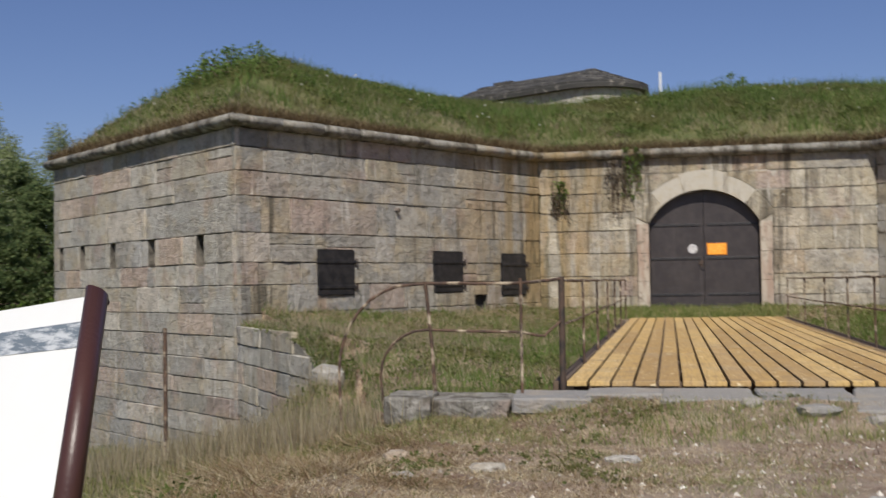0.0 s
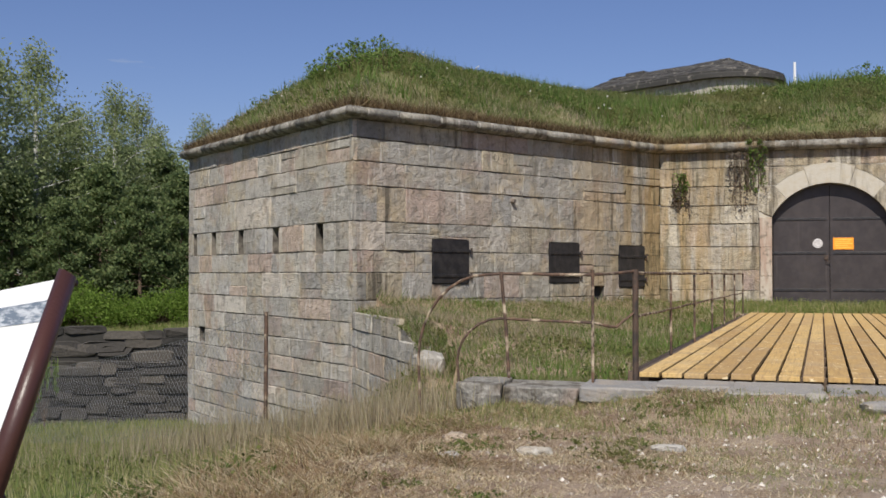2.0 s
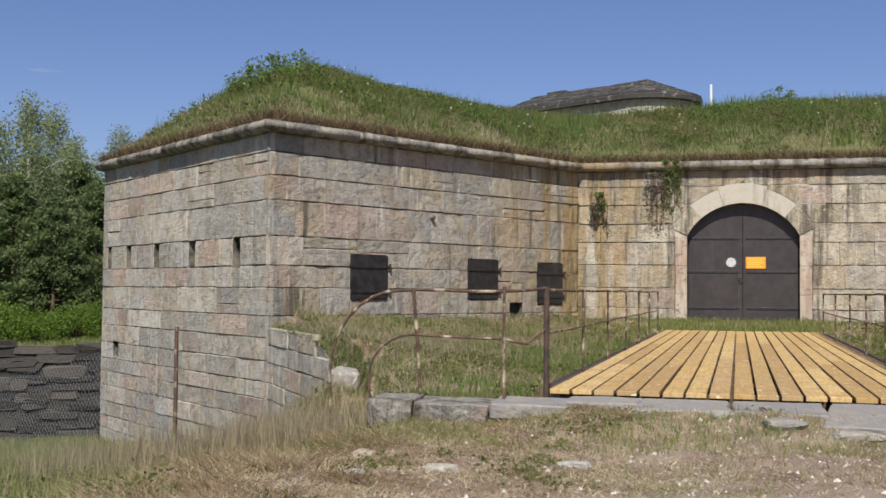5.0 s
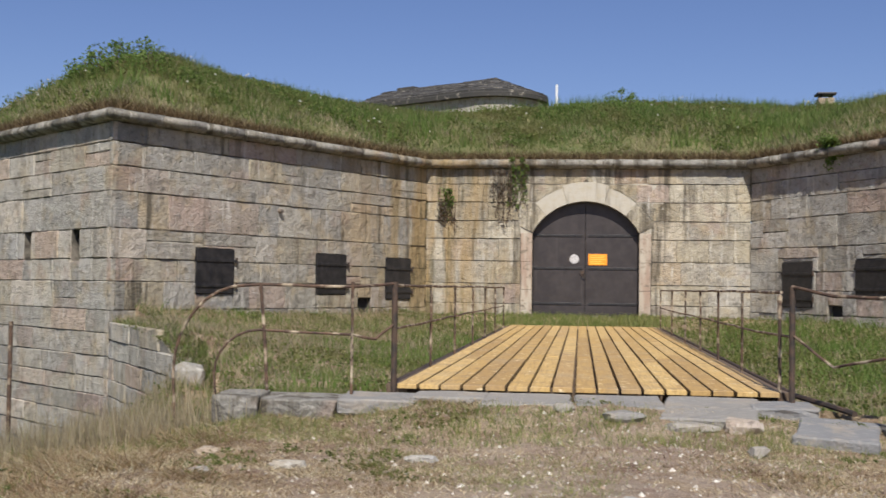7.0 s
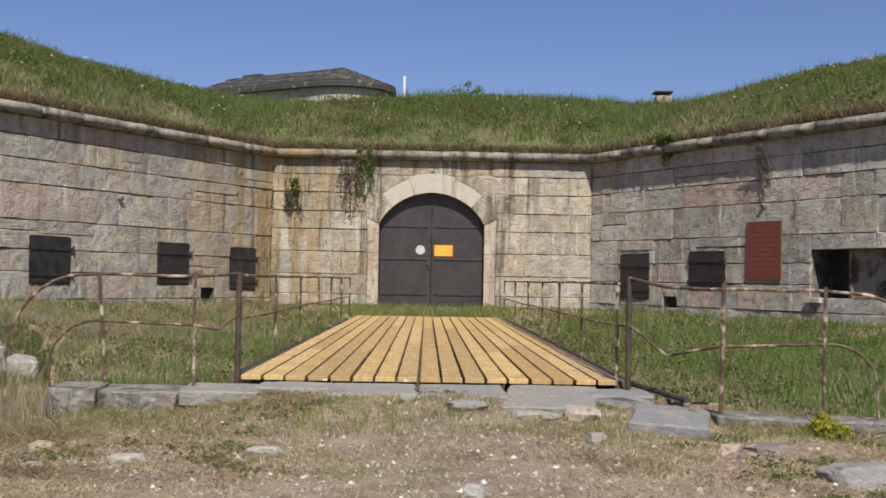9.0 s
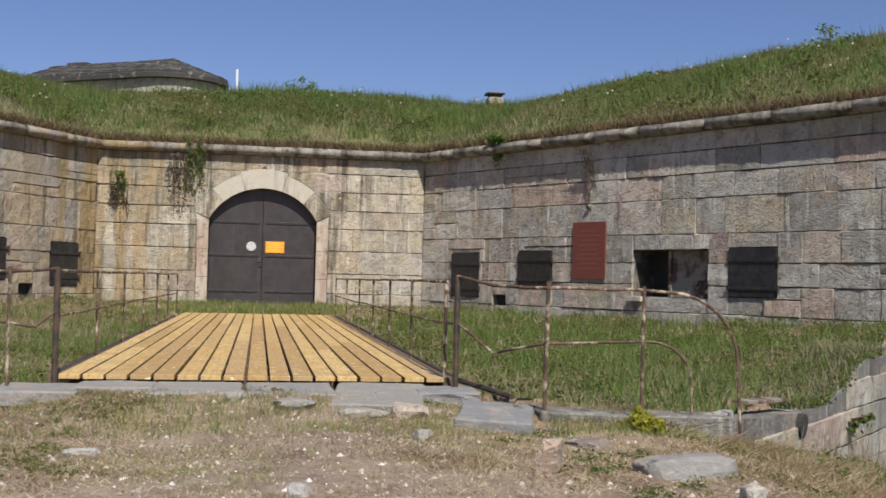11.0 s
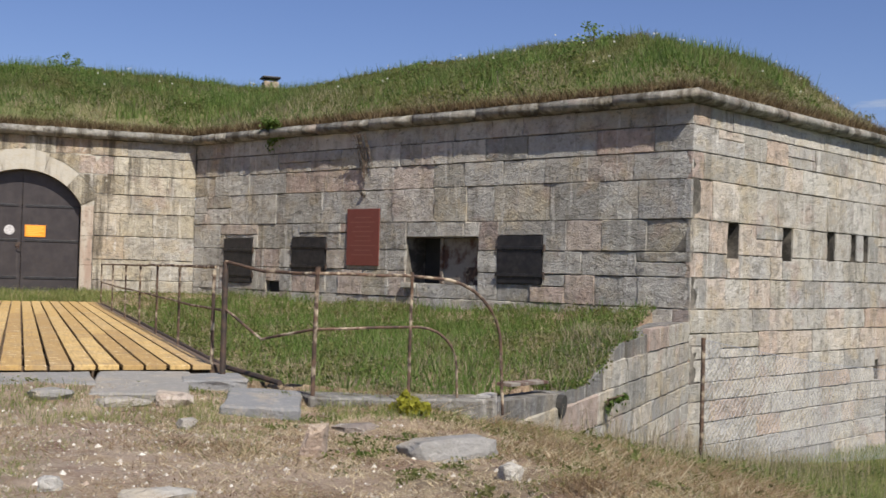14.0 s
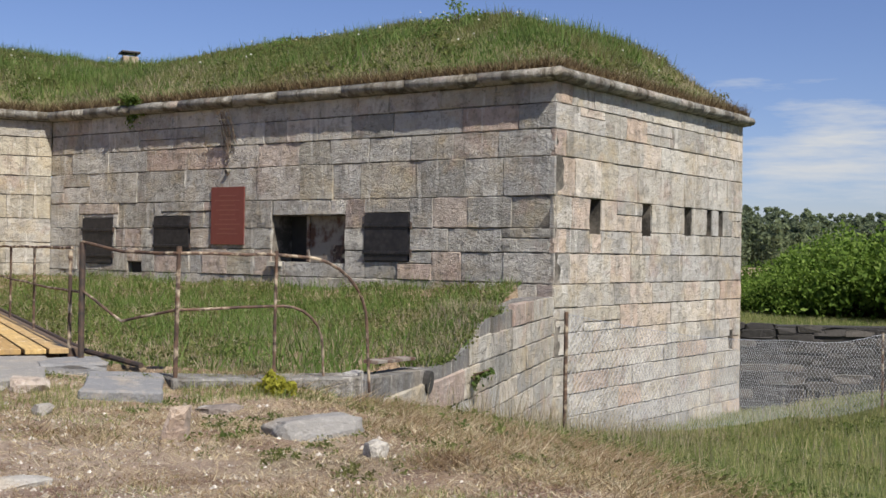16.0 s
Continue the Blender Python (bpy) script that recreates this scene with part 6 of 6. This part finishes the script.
x, y = clumped(G, 9000, -10, 13, 11.4, 34, 0.35, 12)
keep = inside(x, y, COURT_IN) & ~((x > -2.4) & (x < 2.7)) & (G.random(len(x)) < np.where(x > 0, 1.0, np.clip(0.3 + wob(x, y, 1.1, 2.0), 0.05, 0.6)))
x, y = x[keep], y[keep]
herbs("bank_herbs", x, y, ground_z(x, y), 0.03, 14, 0.16, M_HERB, "low clover and leafy herbs covering the bank", 201)
for (wa, wb), prof, s0, s1, n in (((LC, BANK_L), BANK_HEAD_L, 0.02, 1.0, 5200), (((4.7, 10.95), RC), BANK_HEAD, 0.26, 0.62, 2600)):
    u = G.uniform(s0, s1, n)
    inward_by = G.uniform(0.05, 0.95, n)
    dx, dy = wb[0] - wa[0], wb[1] - wa[1]
    ln = math.hypot(dx, dy)
    x, y = wa[0] + dx * u - dy / ln * inward_by, wa[1] + dy * u + dx / ln * inward_by
    z = np.array([head_at(prof, t) for t in u]) - 0.07
    blades("wall_head_grass", x[::2], y[::2], z[::2], G.uniform(0.08, 0.34, n // 2), 0.009, M_STALK, "dry grass along the head of the bank wall", "grass", G, 0.8)
    blades("wall_head_weeds", x[1::2], y[1::2], z[1::2], G.uniform(0.06, 0.24, n // 2), 0.012, M_WEED, "green weeds along the head of the bank wall", "weeds", G, 0.9)
    herbs("wall_head_herbs", x[::9], y[::9], z[::9], 0.028, 16, 0.14, M_HERB, "low herbs along the head of the bank wall", 205, 0.06)
x, y = clumped(G, 16000, -19, 23, 20, 48, 0.5, 14)
d = poly_dist(x, y, FORT)
keep = inside(x, y, FORT) & (d > 0.3) & (d < 13) & (wob(x, y, 0.55, 8.0) + 0.7 * wob(x, y, 1.9, 5.0) > -0.1)
x, y, d = x[keep], y[keep], d[keep]
herbs("roof_herbs", x, y, roof_z(x, y, d), 0.045, 12, 0.24, M_HERB, "leafy herbs among the roof grass", 202, 0.14)
x, y = clumped(G, 9000, -16, 24, 6, 21, 0.4, 10)
r = np.hypot(np.maximum(np.maximum(x - 3.9, -3.2 - x), 0), np.maximum(y - 11.3, 0))
keep = ~inside(x, y, COURT) & ~inside(x, y, FORT) & (r > 1.2) & (wob(x, y, 0.8, 3.0) > -0.1) & (np.abs(np.arctan2(x, y)) < 0.9)
x, y = x[keep], y[keep]
herbs("meadow_herbs", x, y, ground_z(x, y), 0.03, 12, 0.16, M_HERB, "leafy herbs in the meadow grass", 203, 0.1)
x, y = clumped(G, 1500, -4.6, 6.2, 6.5, 12.0, 0.12, 12)
keep = ~inside(x, y, COURT) & ((np.abs(x - 0.6) > 1.6) | (y > 10.6))
x, y = x[keep], y[keep]
herbs("ground_herbs", x, y, ground_z(x, y), 0.016, 12, 0.06, M_HERB, "small flat herbs on the trodden ground", 204, 0.015)

birch = tree("birch_tree", 13.0, 3.0, M_BIRCHBARK, M_BIRCHLEAF, "tall birch with drooping green foliage and white trunk", 81, "birch")
birch2 = tree("birch_tree", 11.5, 3.4, M_BIRCHBARK, M_BIRCHLEAF, "broad birch with drooping green foliage", 82, "birch")
pine = tree("pine_tree", 8.0, 3.2, M_BARK, M_PINELEAF, "dark dense pine behind the moat wall", 83, "pine")
_rng = random.Random(84)
for k, (bear, dist, s, kind) in enumerate([
        (42.5, 54, 1.16, birch), (40.2, 58, 1.06, birch2), (38.2, 62, 1.0, birch), (36.2, 66, 0.92, birch2), (34.6, 62, 0.86, birch), (32.6, 68, 0.84, birch2),
        (30.4, 70, 0.82, birch), (44.5, 60, 1.2, birch2), (47, 66, 1.2, birch), (28.0, 74, 0.8, birch2), (37.2, 76, 1.0, birch2), (41.3, 76, 1.3, birch), (33.5, 80, 1.0, birch),
        (43.6, 52, 0.9, pine), (41.4, 53, 0.75, pine), (39.2, 55, 0.85, pine), (37.1, 54, 0.7, pine), (35.2, 56, 0.95, pine), (33.4, 55, 0.8, pine), (31.4, 57, 0.9, pine),
        (45.8, 55, 1.0, pine), (29.6, 60, 0.9, pine), (40.3, 62, 1.1, pine), (36.3, 62, 1.0, pine), (32.4, 63, 1.1, pine), (34.2, 70, 1.2, pine), (38.4, 68, 1.2, pine)]):
    a = math.radians(bear)
    again(kind, -math.sin(a) * dist, math.cos(a) * dist, _rng.uniform(0, 360), s * (1.0 if kind is pine else 1.09))
a = math.radians(49.0)
for k, ob in enumerate((birch, birch2, pine)):
    stand(ob, -math.sin(a) * (58 + 6 * k), math.cos(a) * (58 + 6 * k), 40 * k, 1.0)

shrub = bush("shrub", 1.9, M_BUSHLEAF, "leafy green shrub on the moat edge", 85, leafsize=0.062, n=34, per=240)
for bear, dist, s in [(43, 49.5, 0.7), (40.8, 50, 0.8), (38.6, 50, 0.9), (36.4, 50.5, 1.0), (34.2, 50.5, 0.7), (32.4, 51, 0.85), (30.6, 51.5, 0.9), (28.4, 53, 0.9), (45, 50, 0.9)]:
    a = math.radians(bear)
    again(shrub, -math.sin(a) * dist, math.cos(a) * dist, _rng.uniform(0, 360), s)
for bear, dist, s in [(41.0, 57, 0.7), (42.2, 56, 0.8), (43.4, 55, 1.0), (44.4, 55, 1.15), (45.4, 54, 1.35), (46.4, 54, 1.6), (47.4, 54, 1.9), (48.6, 54, 2.2), (50.0, 54, 2.4), (52, 53, 2.4), (43.0, 64, 1.2), (45.2, 64, 1.6), (47.0, 63, 2.1)]:
    a = math.radians(-bear)
    again(shrub, -math.sin(a) * dist, math.cos(a) * dist, _rng.uniform(0, 360), s)
a = math.radians(-53)
stand(shrub, -math.sin(a) * 52, math.cos(a) * 52, 0, 2.4)

# wooded ridge far off
gen = np.random.default_rng(91)
cs, rs = [], []
for k in range(900):
    b = gen.uniform(0.62, 1.0)
    row = gen.integers(0, 5)
    dist = 190 + row * 16 + gen.uniform(-6, 6)
    top = 6.6 + row * 1.2 + gen.uniform(-1.6, 1.6) + 1.0 * math.sin(b * 21)
    for q in range(5):
        w = (5 - q) * 0.55
        cs.append((math.sin(b) * dist, math.cos(b) * dist, top - 9 + q * 2.0))
        rs.append(w)
v, f = leaf_cloud(cs, rs, 60, 0.38, gen)
woods = new("woods", fast_mesh("woods", v, f, M_WOODS))
tagged(woods, "dark conifer woods on a far ridge", "woods", kind="stuff")

# weeds and small bushes on the roof


def roof_at(x, y):
    d = float(poly_dist(np.array(x), np.array(y), FORT))
    return float(roof_z(np.array(x), np.array(y), d))


weed = bush("roof_bush", 0.8, M_WEED, "small leafy bush growing in the roof grass", 86, leafsize=0.05, n=14, per=38)
for x, y, s in [(-11.2, 28.4, 0.75), (-12.5, 29.2, 1.15), (-13.6, 30.0, 0.9), (-11.9, 29.6, 0.95), (-10.4, 29.0, 0.5), (-9.2, 30.4, 0.4), (-8.4, 31.6, 0.45), (-2.2, 35.2, 0.55), (1.6, 39.5, 0.8), (2.4, 40.2, 0.6), (1.4, 42.5, 0.9), (-0.4, 50.0, 1.0), (-4.0, 50.2, 0.6),
                (-9.0, 50.0, 0.9), (14.0, 26.5, 0.9), (10.9, 31.5, 0.6), (11.3, 32.4, 0.5), (7.5, 34.0, 0.5), (-16.8, 33.2, 0.9), (-2.0, 54.6, 0.6),
                (-10.2, 30.4, 0.55), (-9.7, 31.2, 0.45), (-8.8, 31.9, 0.5), (-7.9, 32.7, 0.4), (-7.2, 33.6, 0.5), (-12.9, 30.4, 0.9), (-14.2, 31.0, 0.6), (0.6, 37.4, 0.5), (3.1, 37.9, 0.55), (-1.2, 38.2, 0.45),
                (6.66, 32.0, 0.45), (9.4, 29.5, 0.4), (12.6, 25.2, 0.5), (-3.4, 47.6, 0.5), (3.8, 47.0, 0.6), (6.2, 46.0, 0.5)]:
    again(weed, x, y, _rng.uniform(0, 360), s, roof_at(x, y) - 0.05)
stand(weed, -11.0, 27.9, 0, 0.5, roof_at(-11.0, 27.6) - 0.05)


def hanging(name, m, u, ztop, w, drop, n, seed, label, leaf=0.04, mat=None):
    """A creeper hanging flat against a wall."""
    gen = np.random.default_rng(seed)
    t = thing(name, m, label, "creeper")
    cs, rs = [], []
    for k in range(9):
        x0 = u + gen.uniform(-w, w) * 0.5
        ln = drop * gen.uniform(0.4, 1.0)
        pts = [(x0 + gen.uniform(-0.1, 0.1) * q, -0.05 - 0.25 * max(0, 1 - q * 1.5) - 0.02, ztop - ln * q) for q in (0, 0.3, 0.6, 1.0)]
        part("stem", tube_bm(pts, 0.012, 4), M_BARK, t)
        for q in np.linspace(0, 1, 7):
            cs.append((x0 + gen.uniform(-0.08, 0.08), -0.08 - 0.25 * max(0, 1 - q * 1.5), ztop - ln * q))
            rs.append(gen.uniform(0.08, 0.2) * w)
    v, f = leaf_cloud(cs, rs, n, leaf, gen, 0.04)
    fo = new("foliage", fast_mesh("foliage", v, f, mat or M_WEED))
    fo.parent = t
    return t


hanging("creeper", m_gate, 2.7, 4.95, 0.6, 1.5, 12, 95, "green creeper hanging over the coping beside the gate")
_m = Mat("dead_stems", 0.9)
M_DEAD = _m.done(_m.mix(_m.island(), (0.06, 0.05, 0.035), (0.16, 0.13, 0.09)))
hanging("creeper", m_gate, 2.1, 4.6, 1.0, 1.7, 8, 96, "dried brown creeper on the gate wall", 0.035, M_DEAD)
hanging("creeper", m_gate, 0.65, 4.05, 0.5, 1.0, 3, 97, "small plant rooted in a wall joint", 0.05)
hanging("creeper", m_gate, 0.6, 3.6, 0.7, 0.9, 4, 98, "dried brown creeper on the gate wall", 0.035, M_DEAD)
hanging("creeper", m_right, 7.2, 4.55, 0.5, 1.3, 2, 99, "thin dry weeds hanging on the grey wall", 0.03, M_DEAD)
hanging("creeper", wall_rr[0].matrix_world.copy(), 5.0, -0.62, 0.2, 0.22, 5, 100, "small green plant growing in the bank wall", 0.03)
hanging("creeper", m_right, 3.55, 5.15, 0.7, 0.7, 14, 101, "dark tuft hanging over the coping of the grey wall", 0.05)
moss = bush("moss_tuft", 0.2, M_YELLOW, "yellow-green stonecrop tuft on the kerb", 87, "plant", 0.03, 12)
stand(moss, 3.75, 10.55, 0, 1.0)
wand = bush("young_birch", 0.7, M_WEED, "thin young birch shoot at the moat edge", 88, "sapling", 0.05, 5)
wand.matrix_basis = pose(-18.4, 23.7, -2.3) @ Matrix.Diagonal((0.45, 0.45, 2.4, 1))

# ---------------------------------------------------------------- blocks of the walls


def gate_stones():
    """Courses of the gate wall, fitted round the arch."""
    rng = random.Random(15)
    outer = ARCH_R + RING + 0.015
    for z0, z1 in zip(GATE_Z, GATE_Z[1:]):
        if z0 < 2.6:
            spans = [(0, ARCH_X - GATE_HALF - 0.36), (ARCH_X + GATE_HALF + 0.36, len_gate)]
            hw = None
        else:
            hw = [math.sqrt(max(outer ** 2 - (max(z - ARCH_C, 0)) ** 2, 0)) if z - ARCH_C < outer else 0.0 for z in (z0, z0 + (z1 - z0) / 3, z0 + (z1 - z0) * 2 / 3, z1)]
            hw = [max(a, 0.30 if z1 < 4.45 else 0.0) for a in hw]
            spans = [(0, ARCH_X - max(hw)), (ARCH_X + max(hw), len_gate)]
        for s, (a, b) in enumerate(spans):
            cuts, u = [a], a + rng.uniform(0.5, 1.1)
            while u < b - 0.4:
                cuts.append(u)
                u += rng.uniform(0.7, 1.35)
            cuts.append(b)
            for u0, u1 in zip(cuts, cuts[1:]):
                me = stone_mesh(u1 - u0, z1 - z0, 0.12, rng)
                me.materials.append(M_WARM if rng.random() < 0.85 else M_GREY)
                ob = new("stone", me)
                ob.parent = wall_gate
                ob.location = (u0, rng.uniform(-0.01, 0.01), z0)
        if hw and max(hw) - min(hw) > 0.06:
            for side in (-1, 1):
                zs = [z0 + 0.008, z0 + (z1 - z0) / 3, z0 + (z1 - z0) * 2 / 3, z1 - 0.008]
                pr = [(ARCH_X + side * h, z) for h, z in zip(hw, zs)] + [(ARCH_X + side * (max(hw) - 0.006), z1 - 0.008)]
                bm = bmesh.new()
                vs = [[bm.verts.new((u, y, z)) for u, z in pr] for y in (0.0, 0.12)]
                bm.faces.new(vs[0])
                for k in range(len(pr)):
                    q = (k + 1) % len(pr)
                    bm.faces.new((vs[0][k], vs[0][q], vs[1][q], vs[1][k]))
                part("stone", bm, M_WARM, wall_gate)


gate_stones()
for w, (zs, length, holes, pick, rng) in LAY:
    lay(w, zs, length, holes, pick, rng)
rng = random.Random(52)
lay(wall_rr[0], [-3.6, -3.1, -2.65, -2.2, -1.8, -1.42, -1.06, -0.6, -0.2, 0.2], wall_rr[1], [], mixed(M_GREY, M_PALE, 0.45), rng, 0.9, 2.0,
    skip=lambda r: r[3] > head_at(BANK_HEAD, (r[0] + r[1]) / 2 / wall_rr[1]) + 0.03)
lay(wall_rl[0], [-3.6, -3.1, -2.65, -2.2, -1.8, -1.42, -1.06, -0.6, -0.2, 0.2], wall_rl[1], [], mixed(M_GREY, M_PALE, 0.6), random.Random(53), 0.8, 1.8,
    skip=lambda r: r[3] > head_at(BANK_HEAD_L, (r[0] + r[1]) / 2 / wall_rl[1]) + 0.06)
